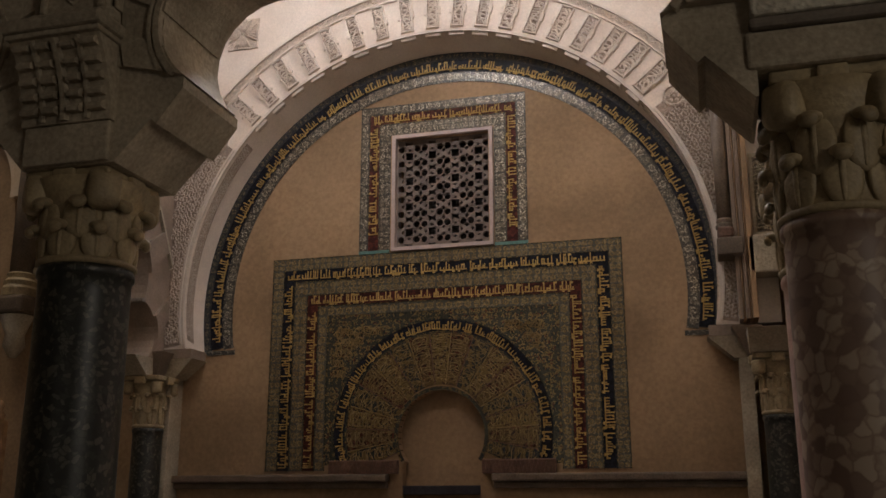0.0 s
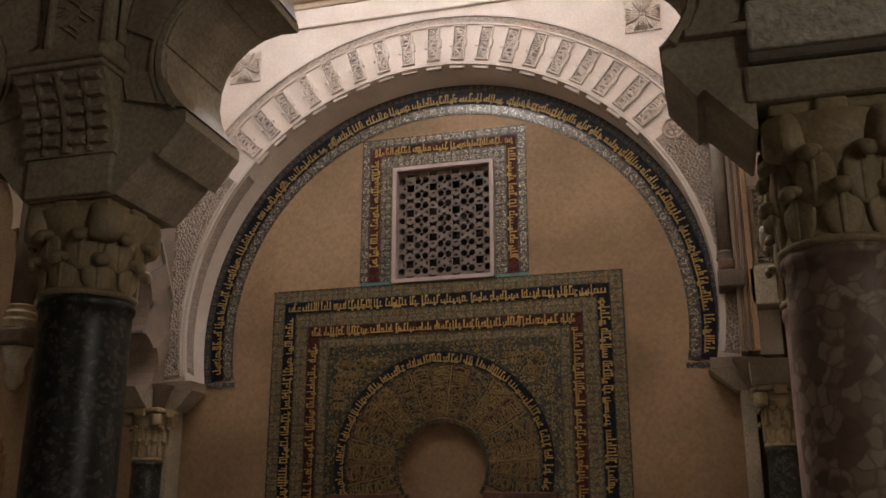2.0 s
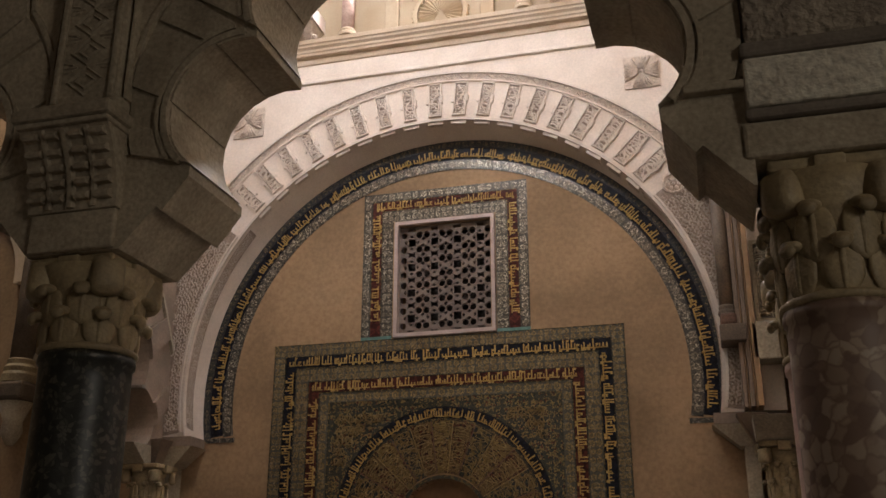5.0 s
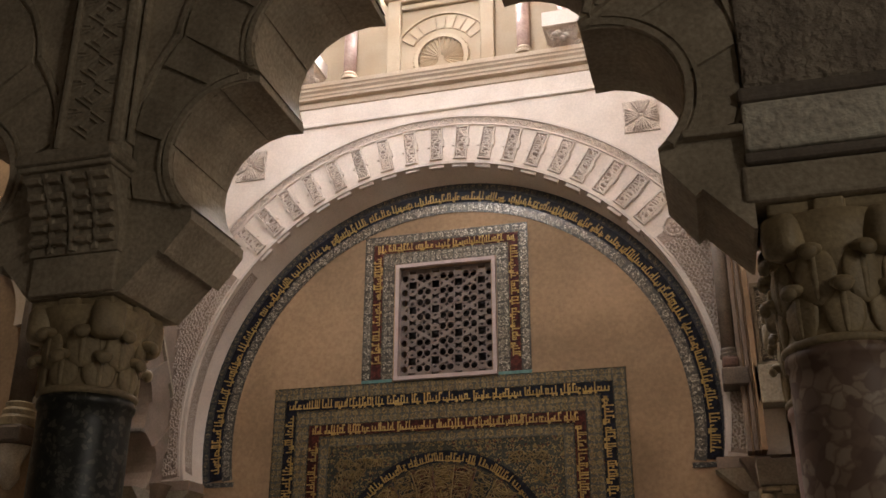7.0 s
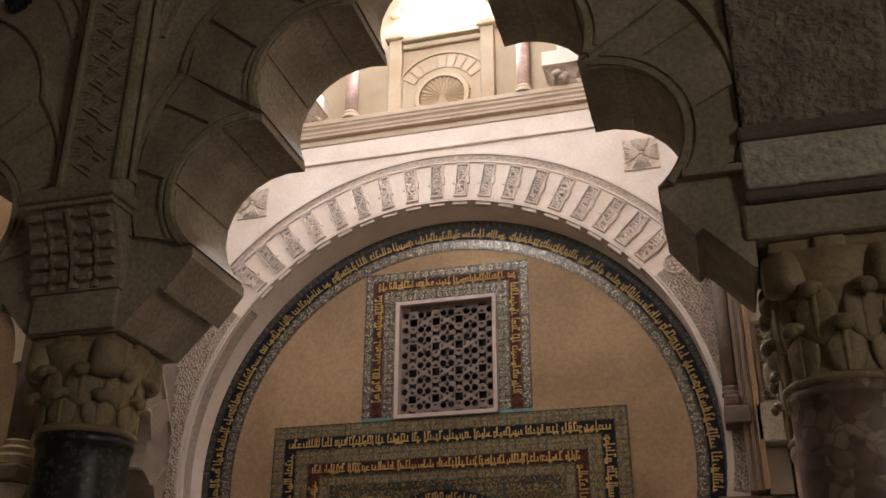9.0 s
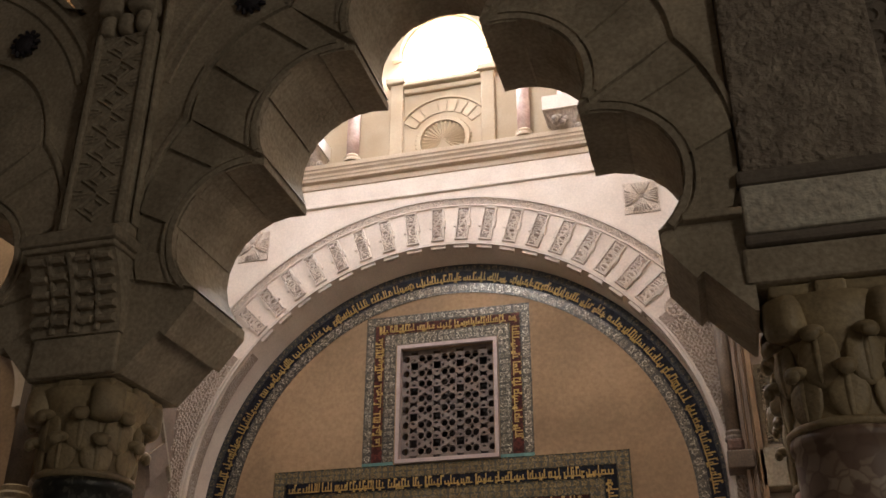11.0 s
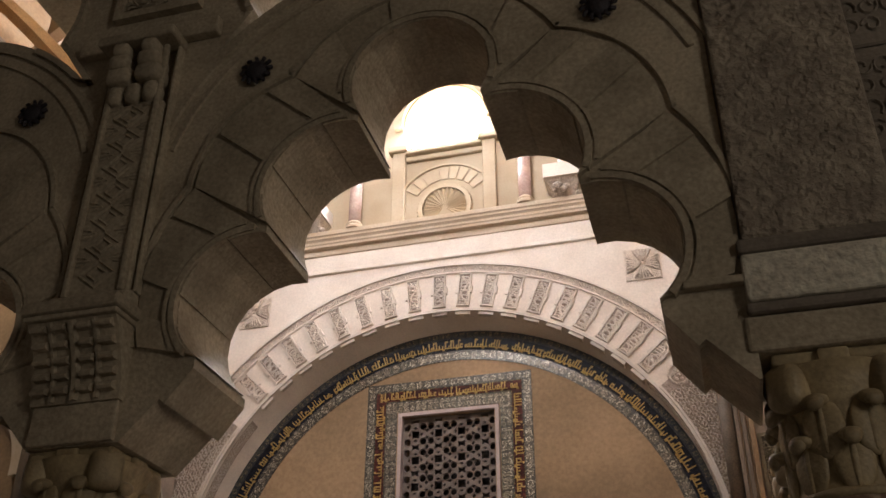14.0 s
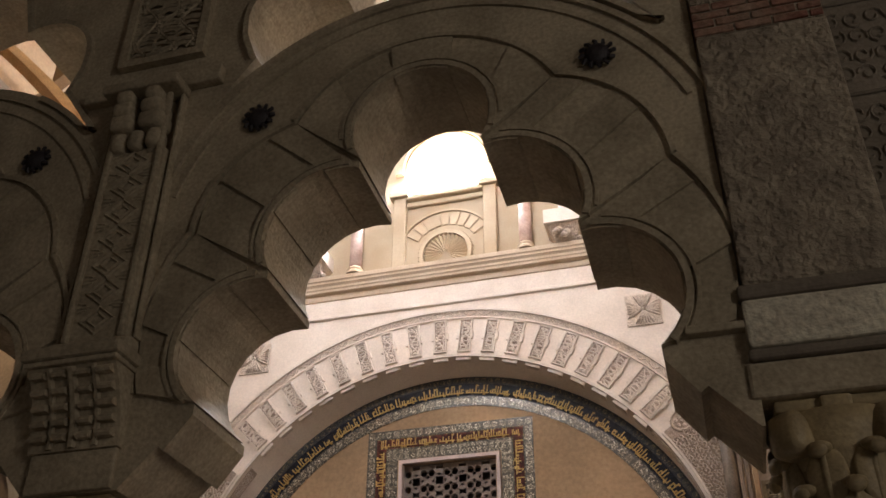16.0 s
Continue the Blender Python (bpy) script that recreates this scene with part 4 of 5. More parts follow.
rosette(-0.435, 7.39, 0.21)
rosette(-5.48, 7.39, 0.21)

# ---- dressing of the arcade ----
O1, O2, O3 = (1.56, 3.80), (1.37, 4.80), (0.80, 5.50)


def centre_of(p, q, sag):
    (x0, z0), (x1, z1) = p, q
    c = math.hypot(x1 - x0, z1 - z0)
    nx, nz = -(z1 - z0) / c, (x1 - x0) / c
    r = (c * c / 4 + sag * sag) / (2 * sag)
    return (x0 + x1) / 2 - nx * (r - sag), (z0 + z1) / 2 - nz * (r - sag)


def toward(pts, c, d):
    out = []
    for x, z in pts:
        k = d / math.hypot(c[0] - x, c[1] - z)
        out.append((x + (c[0] - x) * k, z + (c[1] - z) * k))
    return out


def offset(pts, d):
    """Polyline moved by d to the left of its way."""
    out = []
    for i, (x, z) in enumerate(pts):
        ax, az = pts[max(i - 1, 0)]
        bx, bz = pts[min(i + 1, len(pts) - 1)]
        c = max(math.hypot(bx - ax, bz - az), 1e-6)
        out.append((x - (bz - az) / c * d, z + (bx - ax) / c * d))
    return out


spans = [(mirror(T1), mirror(blunt(T2)), SAG[0], mirror(O1), mirror(O2), 0.12), (mirror(T2), mirror(blunt(T3)), SAG[1], mirror(O2), mirror(O3), 0.15),
         (mirror(T3), T3, SAG[2], mirror(O3), O3, 0.50), (blunt(T3), T2, SAG[1], O3, O2, 0.15), (blunt(T2), T1, SAG[0], O2, O1, 0.12)]
for cx in (AX, AX - STEP):
    def sh(pts):
        return [(x + cx, z) for x, z in pts]
    for p, q, sg, op, oq, osg in spans:
        n, blocks = 20, 5
        inner, outer = lobe(p, q, sg, n), lobe(op, oq, osg, n)
        c = centre_of(p, q, sg)
        per = n // blocks
        for b in range(blocks):
            i, o = inner[b * per:b * per + per + 1], outer[b * per:b * per + per + 1]
            o = [(ix + (ox - ix) * 0.94, iz + (oz - iz) * 0.94) for (ix, iz), (ox, oz) in zip(i, o)]
            if b % 2 == 0:
                bm = strip(bmesh.new(), sh(toward(i, c, 0.012)), sh(o), YS - 0.030, YB - 0.03)
            else:
                bm = strip(bmesh.new(), sh(i), sh(o), YS - 0.010, YS + 0.05)
            bmesh.ops.recalc_face_normals(bm, faces=bm.faces[:])
            part("voussoir", bm, STONE, arcade)
        # raised edge along the lobe and lobed moulding outside
        bm = strip(bmesh.new(), sh(inner[1:-1]), sh(offset(inner, 0.035)[1:-1]), YS - 0.045, YS)
        strip(bm, sh(offset(inner, 0.05)[2:-2]), sh(offset(inner, 0.07)[2:-2]), YS - 0.04, YS)
        strip(bm, sh(outer), sh(offset(outer, 0.03)), YS - 0.028, YS)
        bmesh.ops.recalc_face_normals(bm, faces=bm.faces[:])
        part("lobe_moulding", bm, STONE, arcade)
    for r0, r1, d in ((1.60, 1.63, 0.016), (1.70, 1.74, 0.022)):
        part("arch_moulding", ring(cx, 4.65, r0, r1, -74, 70, YS - d, YS, 40), STONE, arcade)
    for s in (-1, 1):
        b = thing("star_boss", "dark spiky bronze rosette on the arcade", "boss", "star bosses", at=(cx + 1.05 * s, YS, 5.60))
        bm = bmesh.new()
        blob(bm, (0, -0.02, 0), (0.075, 0.04, 0.075), 12, 6)
        part("disc", bm, BRONZE, b, smooth=True)
        for k in range(12):
            a = k * math.tau / 12
            bm = bmesh.new()
            tube(bm, [(0.05 * math.cos(a), -0.02, 0.05 * math.sin(a)), (0.085 * math.cos(a), -0.03, 0.085 * math.sin(a)), (0.105 * math.cos(a + 0.12), -0.02, 0.105 * math.sin(a + 0.12))], 0.013, 5)
            part("spike", bm, BRONZE, b)
    # upper edge of the second tier
    up = upper_opening(0)
    up = [p for i, p in enumerate(up) if i == 0 or math.dist(p, up[i - 1]) > 1e-4]
    bm = strip(bmesh.new(), sh(up[21:]), sh(offset(up[21:], -0.04)), YS - 0.04, YS)
    bmesh.ops.recalc_face_normals(bm, faces=bm.faces[:])
    part("upper_moulding", bm, STONE, arcade)


def pilaster(x):
    p = thing("pilaster", "dark carved stone pilaster between the lobed arches", "pilaster", "arcade pilasters")
    part("shaft", bbox(x - 0.21, x + 0.21, YS - 0.08, YS, 4.10, 5.46, 0.012), STONE, p)
    for sg in (-1, 1):
        part("edge_moulding", bbox(x + sg * 0.175 - 0.020, x + sg * 0.175 + 0.020, YS - 0.105, YS - 0.07, 4.12, 5.90, 0.012), STONE, p)
        part("edge_fillet", bbox(x + sg * 0.245 - 0.012, x + sg * 0.245 + 0.012, YS - 0.06, YS, 4.12, 5.90, 0.006), STONE, p)
    for k in range(7):
        z = 4.25 + 0.185 * k
        for h in (0.085, 0.045):
            bm = bmesh.new()
            w = 0.11 * h / 0.085
            tube(bm, [(x - w, YS - 0.083, z), (x, YS - 0.083, z + h), (x + w, YS - 0.083, z), (x, YS - 0.083, z - h), (x - w, YS - 0.083, z)], 0.010, 4)
            part("diamond", bm, STONE, p)
        for sg in (-1, 1):
            for q in (-0.03, 0.0, 0.03):
                bm = bmesh.new()
                tube(bm, [(x + sg * 0.145, YS - 0.083, z + 0.0925 + q), (x + sg * (0.06 + abs(q)), YS - 0.083, z + 0.0925 + q * 0.6)], 0.007, 4)
                part("ray", bm, STONE, p)
    # capital: a row of leaf stumps under two heavy scrolls
    for k in (-1, 0, 1):
        part("cap_leaf", bbox(x + k * 0.122 - 0.055, x + k * 0.122 + 0.055, YS - 0.135, YS, 5.46, 5.605, 0.04), STONE, p, smooth=True)
    for k in (-1, 1):
        for w, d, z0, z1 in ((0.085, 0.17, 5.60, 5.72), (0.072, 0.19, 5.705, 5.81), (0.056, 0.20, 5.80, 5.90)):
            part("cap_scroll", bbox(x + k * 0.10 - w, x + k * 0.10 + w, YS - d, YS, z0, z1, 0.032), STONE, p, smooth=True)
    part("cap_slab", bbox(x - 0.27, x + 0.27, YS - 0.20, YS, 5.90, 5.97, 0.015), STONE, p)
    part("string_course", bbox(x - 0.50, x + 0.50, YS - 0.07, YS, 5.97, 6.10, 0.010), STONE, p)
    part("foot", bbox(x - 0.26, x + 0.26, YS - 0.12, YS, 4.02, 4.12, 0.03), STONE, p)
    return p


def modillion(x):
    m = thing("modillion", "stone corbel with rows of small rolls", "corbel", "arcade corbels")

    def face(z):
        q = (z - 3.50) / 0.44
        return YS - 0.05 - 0.17 * q * q
    n = 8
    prof = [(face(3.50 + 0.44 * k / n), 3.50 + 0.44 * k / n) for k in range(n + 1)] + [(YS, 3.94), (YS, 3.50)]
    bm = bmesh.new()
    ra = [bm.verts.new((x - 0.265, y, z)) for y, z in prof]
    rb = [bm.verts.new((x + 0.265, y, z)) for y, z in prof]
    for i in range(len(prof)):
        k = (i + 1) % len(prof)
        bm.faces.new((ra[i], ra[k], rb[k], rb[i]))
    bm.faces.new(ra)
    bm.faces.new(rb)
    bmesh.ops.recalc_face_normals(bm, faces=bm.faces[:])
    part("body", bm, STONE, m)
    part("lower_block", bbox(x - 0.255, x + 0.255, YS - 0.035, YS, 3.285, 3.50, 0.01), STONE, m)
    part("upper_slab", bbox(x - 0.30, x + 0.30, YS - 0.26, YS, 3.945, 4.02, 0.02), STONE, m)
    part("upper_fillet", bbox(x - 0.28, x + 0.28, YS - 0.235, YS, 3.915, 3.945, 0.008), STONE, m)
    for c, w in ((-0.135, 0.018), (0.0, 0.026), (0.135, 0.018)):
        bm = bmesh.new()
        tube(bm, [(x + c, face(3.51 + 0.40 * k / 6) - 0.004, 3.51 + 0.40 * k / 6) for k in range(7)], w, 6)
        part("rib", bm, STONE, m)
    for row in range(5):
        z = 3.545 + 0.078 * row
        for c, w in ((-0.20, 0.043), (-0.075, 0.036), (0.075, 0.036), (0.20, 0.043)):
            # a roll: rounded above, cut flat below
            bm = bmesh.new()
            cs = [(0.0, 0.0), (-0.045, 0.0), (-0.055, 0.012), (-0.048, 0.028), (-0.028, 0.044), (0.0, 0.056)]
            va = [bm.verts.new((x + c - w, face(z) + dy, z + dz)) for dy, dz in cs]
            vb = [bm.verts.new((x + c + w, face(z) + dy, z + dz)) for dy, dz in cs]
            for i in range(len(cs)):
                k = (i + 1) % len(cs)
                bm.faces.new((va[i], va[k], vb[k], vb[i]))
            bm.faces.new(va)
            bm.faces.new(vb)
            bmesh.ops.recalc_face_normals(bm, faces=bm.faces[:])
            part("roll", bm, STONE, m)
    return m


for x in (AX - STEP / 2, AX - 1.5 * STEP):
    pilaster(x)
    modillion(x)
# carved panel over the pilaster
cp = new("carved_panel")
cp.parent = arcade
part("ground", bbox(-3.42, -2.86, YS - 0.015, YS, 6.30, 7.0), STONE, cp)
part("frame", slab([rect(-3.46, -2.82, 6.26, 7.04), rect(-3.40, -2.88, 6.32, 6.98)], YS - 0.06, YS), STONE, cp)
bm = bmesh.new()
for k in range(3):
    leaf_scroll(bm, -3.30 + 0.16 * k, 6.65, 0.22, 0.62, YS - 0.03, 0, 70 + k)
part("relief", bm, STONE, cp)

# right pier over the column
pier = thing("stone_pier", "rough plastered stone pier over a pitted limestone block", "pier", kind="structure")
px0, px1 = AX + STEP / 2 - 0.272, AX + STEP / 2 + 0.44
part("impost", bbox(px0 - 0.03, px1 + 0.3, YS - 0.02, YB + 0.02, 3.40, 3.575, 0.02), STONE, pier)
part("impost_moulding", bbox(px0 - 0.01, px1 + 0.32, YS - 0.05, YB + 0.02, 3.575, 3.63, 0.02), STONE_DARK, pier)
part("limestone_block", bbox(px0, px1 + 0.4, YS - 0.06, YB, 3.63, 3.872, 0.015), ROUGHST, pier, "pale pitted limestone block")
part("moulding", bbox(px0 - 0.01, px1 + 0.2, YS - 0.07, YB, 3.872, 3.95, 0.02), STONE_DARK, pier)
part("shaft", bbox(px0 + 0.02, px1, YS - 0.05, YB + 0.2, 3.95, 5.55, 0.02), PIERST, pier)
rnd = random.Random(9)
for c in range(4):
    z0 = 5.556 + 0.062 * c
    x = px0 + 0.02
    first = True
    while x < px1 - 0.03:
        w = rnd.uniform(0.19, 0.26) * (0.55 if first and c % 2 else 1)
        first = False
        x2 = min(px1, x + w)
        part("brick", bbox(x, x2 - 0.012, YS - 0.05 - rnd.uniform(0, 0.008), YB + 0.1, z0, z0 + 0.05, 0.005), BRICKRED, pier)
        x = x2
part("mortar_core", bbox(px0 + 0.03, px1 - 0.01, YS - 0.042, YB + 0.2, 5.55, 5.804), PIERST, pier)
part("upper_shaft", bbox(px0 + 0.02, px1, YS - 0.05, YB + 0.2, 5.804, 9.0, 0.02), PIERST, pier)
part("spring_shelf", bbox(px0 - 0.27, px0, YS - 0.055, YS + 0.02, 3.735, 3.775, 0.008), STONE, pier)
# carved tracery on the wall beside the pier
tr = thing("stone_tracery", "carved stone tracery beside the pier, shade in its colour", "tracery")
bm = bmesh.new()
rnd = random.Random(5)
for i in range(9):
    for j in range(26):
        x, z = 1.05 + 0.11 * i, 3.95 + 0.135 * j
        if j % 5 == 4:
            tube(bm, [(x - 0.055, 4.29, z), (x + 0.055, 4.29, z)], 0.012, 4)
            continue
        ph, sg = rnd.uniform(0, 6.28), rnd.choice((-1, 1))
        tube(bm, [(x + 0.055 * math.cos(ph + sg * q * 0.6) * (1 - 0.06 * q), 4.295, z + 0.062 * math.sin(ph + sg * q * 0.6) * (1 - 0.06 * q)) for q in range(12)], 0.009, 4)
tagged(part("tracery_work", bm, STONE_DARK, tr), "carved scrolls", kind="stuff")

# ---- corner columns of the chapel and the flank pieces ----
column("corner_column", -6.42, 10.30, 0.17, 2.42, 3.02, 0.24, GREENB, "dark marble corner column with a leaf capital", "corner columns")
column("corner_column", 0.66, 10.30, 0.17, 2.42, 3.02, 0.24, GREENB, "dark marble corner column with a leaf capital", "corner columns")
column("arcade_back_column", 0.60, 5.25, 0.20, 2.72, 3.30, 0.25, ROSE, "pale rose marble column behind the pier", "")


def frustum(top, bottom, z0, z1):
    """A block between two rectangles (x0, x1, y0, y1), the lower at z0, the upper at z1."""
    bm = bmesh.new()
    box(bm, 0, 1, 0, 1, 0, 1)
    for v in bm.verts:
        r, z = (top, z1) if v.co.z > 0.5 else (bottom, z0)
        v.co = (r[1] if v.co.x > 0.5 else r[0], r[3] if v.co.y > 0.5 else r[2], z)
    return bm


for sg in (-1, 1):
    def fx(a, b):
        return (CX + sg * a, CX + sg * b) if sg > 0 else (CX - b, CX - a)
    b = thing("springer_block", "cream stone springer block with a chamfered foot, darkened for shade", "springer", "arch springers")
    part("arch_foot", frustum((*fx(2.96, 3.32), YF - 0.016, YW - 0.005), (*fx(3.22, 3.40), 10.42, YW - 0.005), 3.02, 3.24), STONE, b)
    part("bed", bbox(*fx(2.98, 3.36), YF - 0.012, YW - 0.005, 3.24, spring - 0.003, 0.006), DIMPL, b)
    part("corner_wedge", frustum((*fx(3.20, 3.50), 10.08, 10.42), (*fx(3.38, 3.42), 10.26, 10.42), 3.0, 3.30), DIMPL, b)
    part("side_foot", frustum((*fx(3.34, 3.90), 9.72, 10.10), (*fx(3.36, 3.90), 10.02, 10.16), 3.02, 3.22), STONE, b)
    part("jamb_strip", bbox(*fx(3.26, 3.40), 10.42, YW, 0.0, 3.02, 0.01), STONE, b)

slim = thing("slim_column", "slim dark colonnette on a corbel beside the arch", "column", "slim columns", at=(0.255, 10.16, 4.33))
part("base", lathe([(0.095, 0), (0.095, 0.03), (0.08, 0.05), (0.088, 0.08), (0.075, 0.10)], 20), LEDGEM, slim)
part("shaft", lathe([(0.072, 0.10), (0.074, 0.8), (0.07, 1.83)], 24), LEDGEM, slim, smooth=True)
part("capital", lathe([(0.075, 1.83), (0.09, 1.85), (0.08, 1.88), (0.12, 2.08), (0.13, 2.14)], 20), STONE_DARK, slim, smooth=True)
corb = thing("corbel", "brown stone corbel under a slim column", "corbel")
part("block", bbox(0.16, 0.42, 10.0, YF, 4.02, 4.20, 0.015), LEDGEM, corb)
part("torus", bbox(0.175, 0.34, 10.04, YF, 4.20, 4.33, 0.03), DARKRED, corb)
brk = thing("bracket_block", "cream moulded block at the end of the arch's band", "bracket")
part("body", bbox(0.01, 0.25, 10.18, YF - 0.002, 5.86, 6.30, 0.008), CREAM, brk)
part("foot", bbox(0.03, 0.25, 10.22, YF - 0.002, 5.78, 5.86, 0.012), STONE, brk)
fl = thing("flank_pilaster", "pale stepped pilaster on the chapel's side", "pilaster")
for x0, x1, y0, m in ((0.33, 0.375, 10.10, DIMPL), (0.375, 0.395, 10.115, PLASTER), (0.395, 0.44, 10.07, DIMPL), (0.44, 0.46, 10.09, PLASTER), (0.46, 0.52, 10.04, PLASTER)):
    part("strip", bbox(x0, x1 - 0.003, y0, YF, spring, 7.9, 0.006), m, fl)
part("strip", bbox(0.84, 1.0, 9.2, YF, spring, 8.2, 0.01), STONE, fl)
part("lower_block", bbox(0.46, 0.84, 10.04, YF, 3.82, 4.22, 0.02), STONE, fl)
cpl = thing("stone_relief", "dark framed stone panel with carved scrolls", "relief")
part("ground", bbox(0.545, 0.83, 10.24, YF, 4.24, 5.12), STONE_DARK, cpl)
part("frame", slab([rect(0.535, 0.84, 4.24, 5.14), rect(0.575, 0.80, 4.28, 5.10)], 10.20, 10.24), STONE, cpl)
bm = bmesh.new()
leaf_scroll(bm, 0.63, 4.69, 0.12, 0.80, 10.235, 0, 90, 1.2)
leaf_scroll(bm, 0.745, 4.69, 0.12, 0.80, 10.235, 0, 91, 1.2)
part("relief", bm, STONE, cpl)

# lobed arch in the chapel's west side, opening to the neighbouring chapel
WXE, WXW, YC = -6.31, -6.85, 7.55
SP = [(10.0, 3.22), (9.82, 3.86), (9.45, 4.70), (8.78, 5.40)]
SO = [(10.36, 3.50), (10.36, 4.30), (9.98, 4.98), (9.10, 5.72)]


def over(p):
    return (2 * YC - p[0], p[1])


SWAP = Matrix(((0, 1, 0, 0), (1, 0, 0, 0), (0, 0, 1, 0), (0, 0, 0, 1)))


def sideways(bm):
    bm.transform(SWAP)
    bmesh.ops.recalc_face_normals(bm, faces=bm.faces[:])
    return bm


half_l = [lobe(over(SP[0]), over(SP[1]), 0.20), lobe(over(SP[1]), over(SP[2]), 0.22), lobe(over(SP[2]), over(SP[3]), 0.22)]
crown = lobe(over(SP[3]), SP[3], 0.9, 16)
line = half_l[0] + half_l[1][1:] + half_l[2][1:] + crown[1:]
line += [over(p) for p in (half_l[0] + half_l[1][1:] + half_l[2][1:])[::-1]][1:]
west = tagged(part("wall_west_side", sideways(slab([[(4.72, 3.22)] + line + [(YF - 0.003, 3.22), (YF - 0.003, 8.45), (4.72, 8.45)]], WXW, WXE)), DIMPL),
              "cream stucco side wall with a many-lobed arch, darkened for shade", "arcade", kind="structure")
for k in range(3):
    sag = (0.20, 0.22, 0.22)[k]
    inner = [over(p) for p in lobe(over(SP[k]), over(SP[k + 1]), sag, 12)]
    n = 12
    outer = [(SO[k][0] + (SO[k + 1][0] - SO[k][0]) * i / n, SO[k][1] + (SO[k + 1][1] - SO[k][1]) * i / n) for i in range(n + 1)]
    for b in range(3):
        i, o = inner[b * 4:b * 4 + 5], outer[b * 4:b * 4 + 5]
        bm = strip(bmesh.new(), i, o, WXE, WXE + (0.05 if b % 2 else 0.008))
        part("voussoir", sideways(bm), DIMPL, west)
    bm = strip(bmesh.new(), outer, [(y + 0.03, z + 0.02) for y, z in outer], WXE, WXE + 0.05)
    part("lobe_moulding", sideways(bm), STONE, west)
    ya, za = SP[k + 1]
    if k < 2:
        part("cusp_ledge", bbox(WXW + 0.02, WXE + 0.02, ya - 0.05, ya + 0.03, za - 0.02, za + 0.02, 0.006), STONE_DARK, west)
# arches on the far wall of the neighbouring chapel
na = thing("blind_arch", "ochre moulded blind arch on the neighbouring chapel's wall", "arch")
for r0, r1, d in ((1.10, 1.20, 0.10), (1.20, 1.34, 0.16), (1.34, 1.42, 0.10)):
    part("arch_moulding", ring(-10.25, 5.75, r0, r1, -95, 95, 10.9 - d, 10.9, 40), CORNICE, na)
nb = thing("blind_arch", "ochre horseshoe arch on the neighbouring chapel's wall", "arch")
for r0, r1, d, m in ((0.72, 0.80, 0.12, CORNICE), (0.80, 0.86, 0.16, STONE)):
    part("arch_moulding", ring(-7.85, 4.15, r0, r1, -105, 105, 10.9 - d, 10.9, 36), m, nb)
part("filling", slab([arc(-7.85, 4.15, 0.72, -105, 105, 36) + [(-7.2, 0.0), (-8.5, 0.0)]], 10.87, 10.9), PLASTER, nb)
column("slim_column", -8.74, 10.70, 0.15, 2.4, 2.8, 0.20, LEDGEM, "slim dark column high on the neighbouring wall", "slim columns").location.z = 4.2
cb = thing("corbel", "pale stone corbel under a slim column", "corbel")
part("block", bbox(-8.98, -8.5, 10.46, 10.9, 3.95, 4.2, 0.05), LEDGEM, cb)
part("drop", lathe([(0.05, 3.4), (0.14, 3.55), (0.12, 3.7), (0.22, 3.95)], 20, -8.74, 10.7), STONE, cb, smooth=True)
scr = thing("wooden_screen", "dark wooden screen standing on the chapel floor", "screen")
part("frame", slab([rect(-9.7, -8.35, 0, 2.55), rect(-9.6, -9.08, 0.15, 2.4), rect(-8.98, -8.45, 0.15, 2.4)], 10.2, 10.28), WOOD, scr)
part("panel", bbox(-9.62, -8.43, 10.23, 10.25, 0.1, 2.45), WOOD, scr)
part("finial", lathe([(0.05, 2.55), (0.07, 2.62), (0.03, 2.68), (0.05, 2.74), (0.01, 2.8)], 12, -8.45, 10.24), WOOD, scr, smooth=True)

# ---- lantern details over the cornice ----
ZB = 8.407


def lantern_column(x):
    c = thing("lantern_column", "rose marble colonnette with a gilt base", "column", "lantern columns", at=(x, YF - 0.10, ZB))
    part("base", lathe([(0.12, 0), (0.12, 0.03), (0.10, 0.05), (0.11, 0.08), (0.085, 0.11)], 20), CORNICE, c, smooth=False)
    part("shaft", lathe([(0.082, 0.11), (0.085, 0.5), (0.08, 1.25)], 24), ROSE, c, smooth=True)
    part("capital", lathe([(0.085, 1.25), (0.10, 1.27), (0.09, 1.30), (0.14, 1.46), (0.15, 1.52)], 20), CORNICE, c, smooth=True)


for x in (-4.12, -1.80):
    lantern_column(x)
frz = thing("lantern_moulding", "pale plaster mouldings round the lantern window", "moulding", kind="structure")
for x0, x1 in ((-3.62, -3.44), (-2.36, -2.18)):
    part("jamb", bbox(x0, x1, YF - 0.09, YF, ZB, 9.62, 0.012), PALE, frz)
    part("jamb_cap", bbox(x0 - 0.05, x1 + 0.05, YF - 0.15, YF, 9.56, 9.66, 0.02), PALE, frz)
part("sill", bbox(-3.44, -2.36, YF - 0.11, YF, 9.52, 9.60, 0.02), PALE, frz)
part("sill_moulding", bbox(-3.44, -2.36, YF - 0.06, YF, 9.42, 9.50, 0.02), PALE, frz)
part("window_arch", ring(-2.90, 10.1, 0.60, 0.72, -98, 98, YF - 0.08, YF, 32), PALE, frz)
sh = thing("shell_niche", "fluted stucco shell in a beaded arch", "shell")
bm = bmesh.new()
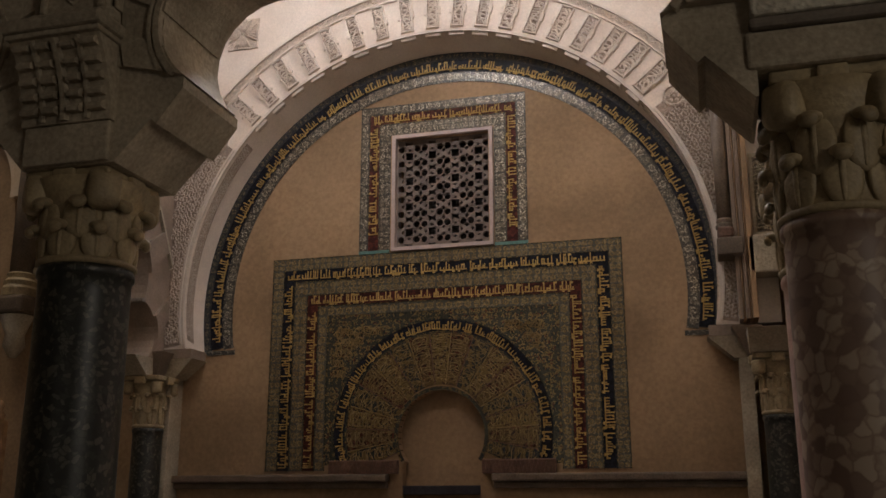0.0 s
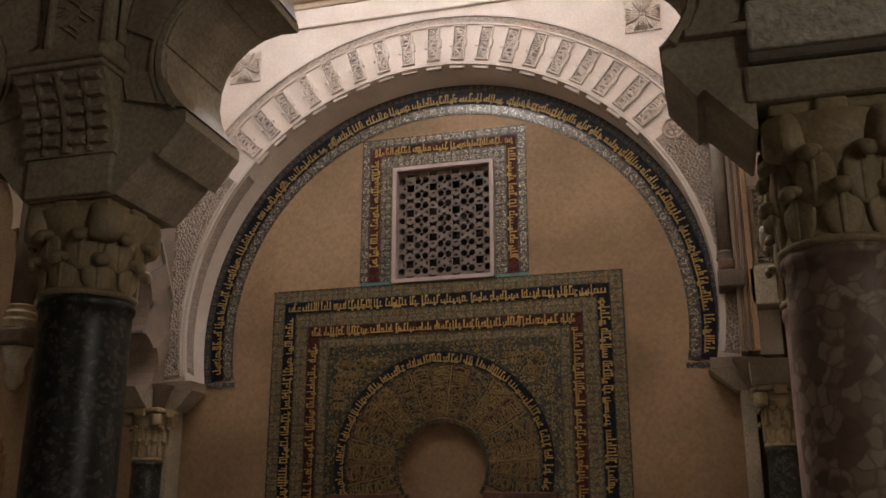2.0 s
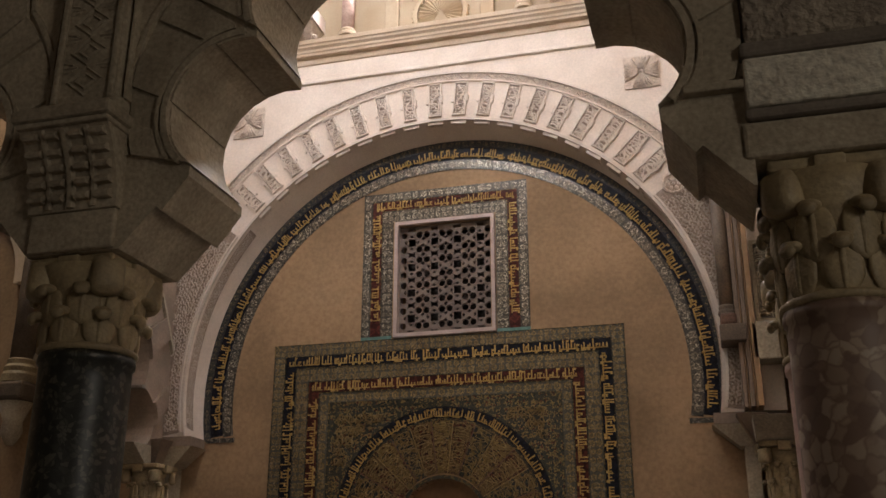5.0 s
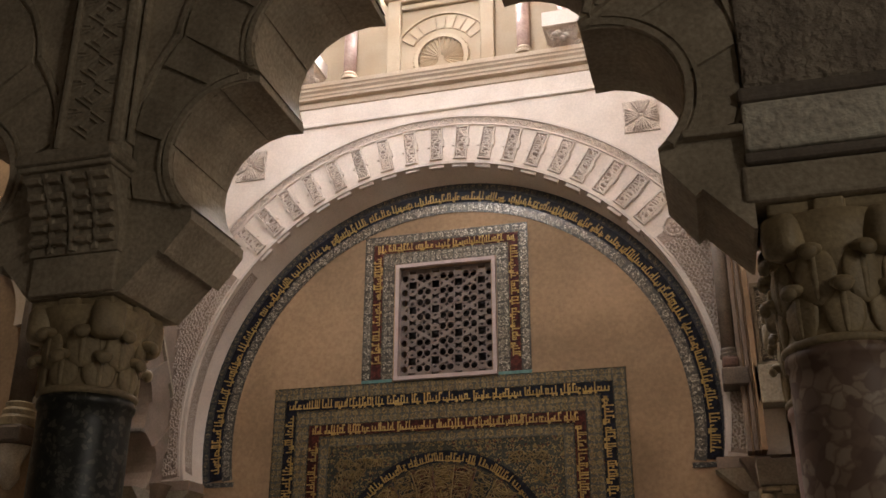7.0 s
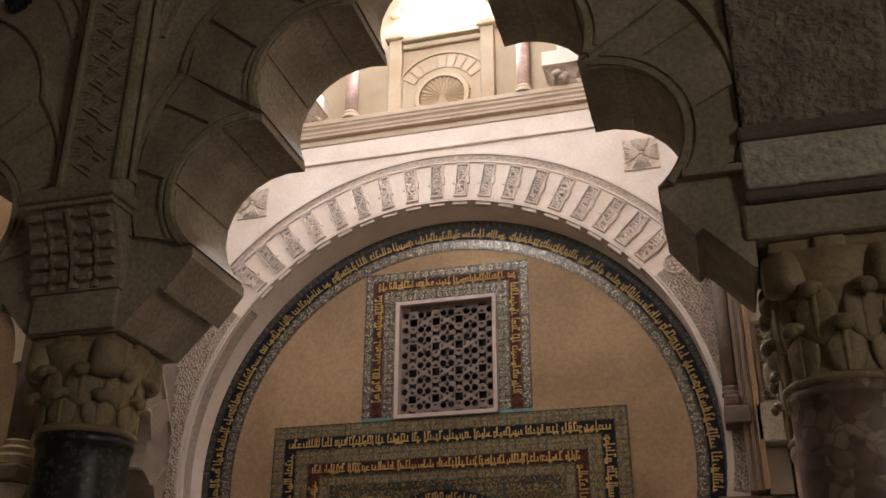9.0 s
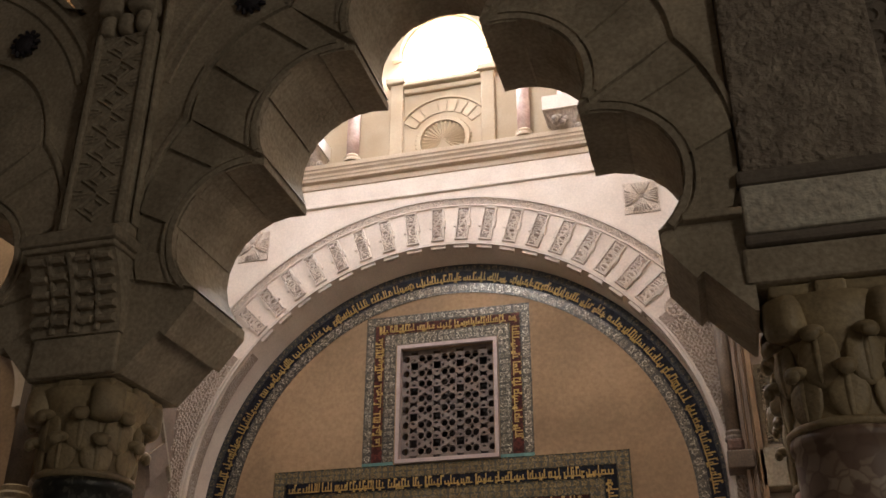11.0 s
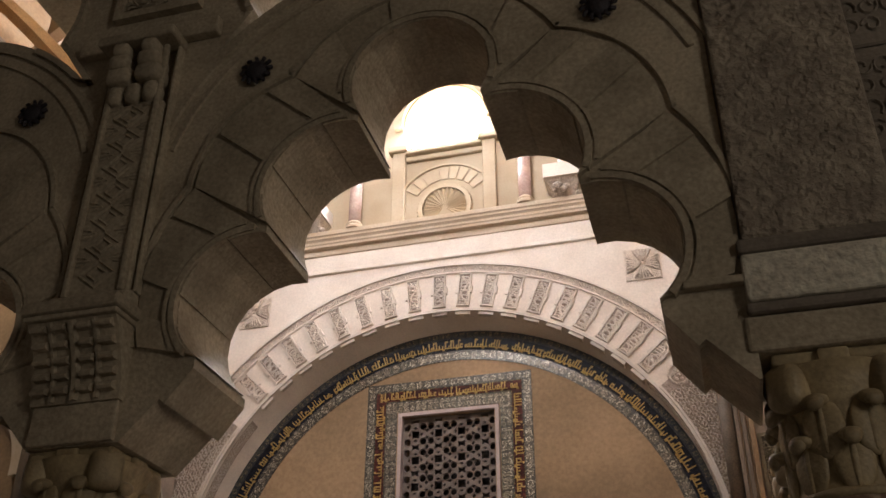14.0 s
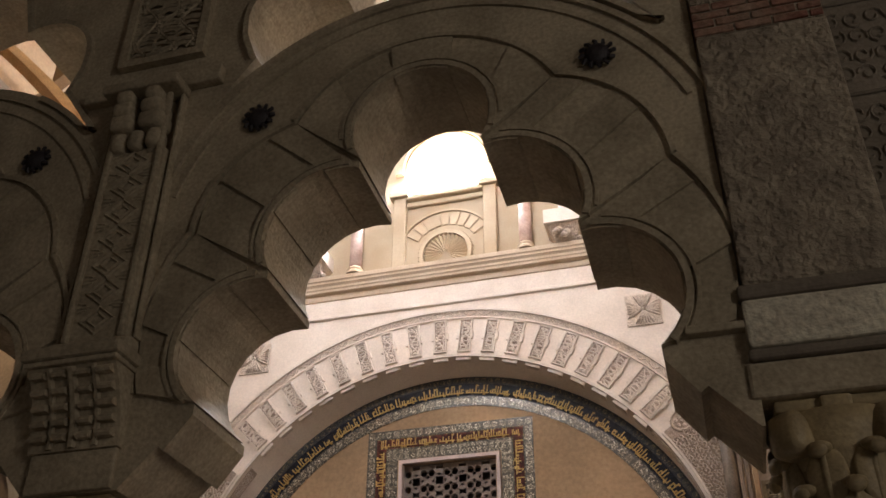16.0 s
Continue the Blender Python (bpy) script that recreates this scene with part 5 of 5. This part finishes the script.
for k in range(22):
    a0, a1 = radians(-132 + 12 * k), radians(-132 + 12 * (k + 1))
    am = (a0 + a1) / 2
    v = [bm.verts.new((-2.89 + r * math.sin(a), YF - d, ZB + 0.20 + r * math.cos(a))) for r, a, d in ((0.03, am, 0.03), (0.28, a0, 0.004), (0.31, am, 0.045), (0.28, a1, 0.004))]
    bm.faces.new((v[0], v[1], v[2]))
    bm.faces.new((v[0], v[2], v[3]))
part("shell_fan", bm, PALE, sh)
part("arch_band", ring(-2.89, ZB + 0.20, 0.31, 0.36, -125, 125, YF - 0.05, YF, 32), PALE, sh)
for k in range(25):
    a = radians(-120 + 240 * k / 24)
    bm = bmesh.new()
    blob(bm, (-2.89 + 0.375 * math.sin(a), YF - 0.02, ZB + 0.20 + 0.375 * math.cos(a)), (0.014, 0.014, 0.014), 6, 4)
    part("bead", bm, PALE, sh)
for k in range(9):
    a0 = -58 + 116 * k / 9
    part("ray_block", ring(-2.89, ZB + 0.20, 0.46, 0.66, a0 + 1.5, a0 + 11.4, YF - 0.018, YF, 5), PALE, sh)
part("outer_bead", ring(-2.89, ZB + 0.20, 0.68, 0.71, -60, 60, YF - 0.03, YF, 30), PALE, sh)


def console(x):
    c = thing("console", "pale stone console with a carved leaf underside", "console", "lantern consoles", at=(x, YF, ZB))
    bm = bmesh.new()
    box(bm, -0.24, 0.24, -0.42, 0, 0.16, 0.36)
    part("block", bm, CREAM, c)
    bm = bmesh.new()
    box(bm, -0.22, 0.22, -0.38, 0, 0.0, 0.16)
    for v in bm.verts:
        if v.co.z < 0.05:
            v.co.x *= 0.5
            if v.co.y < -0.1:
                v.co.y = -0.16
    part("corbel", bm, CARVED, c)
    bm = bmesh.new()
    for k in range(14):
        rr = random.Random(k)
        blob(bm, (rr.uniform(-0.18, 0.18), rr.uniform(-0.36, -0.15), rr.uniform(0.03, 0.13)), (0.05, 0.05, 0.035), 7, 5)
    part("leaves", bm, CARVED, c, smooth=True)
    part("shaft", lathe([(0.10, 0.36), (0.10, 0.40), (0.075, 0.46), (0.07, 1.5)], 20, 0, -0.2), ROSE, c, smooth=True)


console(-1.27)
console(-4.72)
OCHRE = mat("ochre_paint", (0.42, 0.25, 0.11), (0.33, 0.19, 0.08), 6.0, 0.7, 0.1)
# crossing ribs of the vaults
for i, (p, q) in enumerate((((-6.9, 6.0, 9.45), (-4.9, 6.0, 7.2)), ((-6.9, 6.9, 9.2), (-5.0, 6.3, 9.3)), ((-6.6, 5.2, 9.6), (-1.2, 10.0, 11.6)), ((0.2, 5.2, 9.6), (-4.8, 10.0, 11.6)))):
    r = thing("vault_rib", "ochre painted stone rib of the vault", "rib", "vault ribs")
    bm = bmesh.new()
    a, b = Vector(p), Vector(q)
    n = 12
    rise = 0.9 if i > 1 else 0.08
    tube(bm, [a.lerp(b, k / n) + Vector((0, 0, rise * math.sin(math.pi * k / n))) for k in range(n + 1)], 0.16 if i > 1 else 0.09, 4)
    part("rib", bm, CORNICE if i else OCHRE, r)
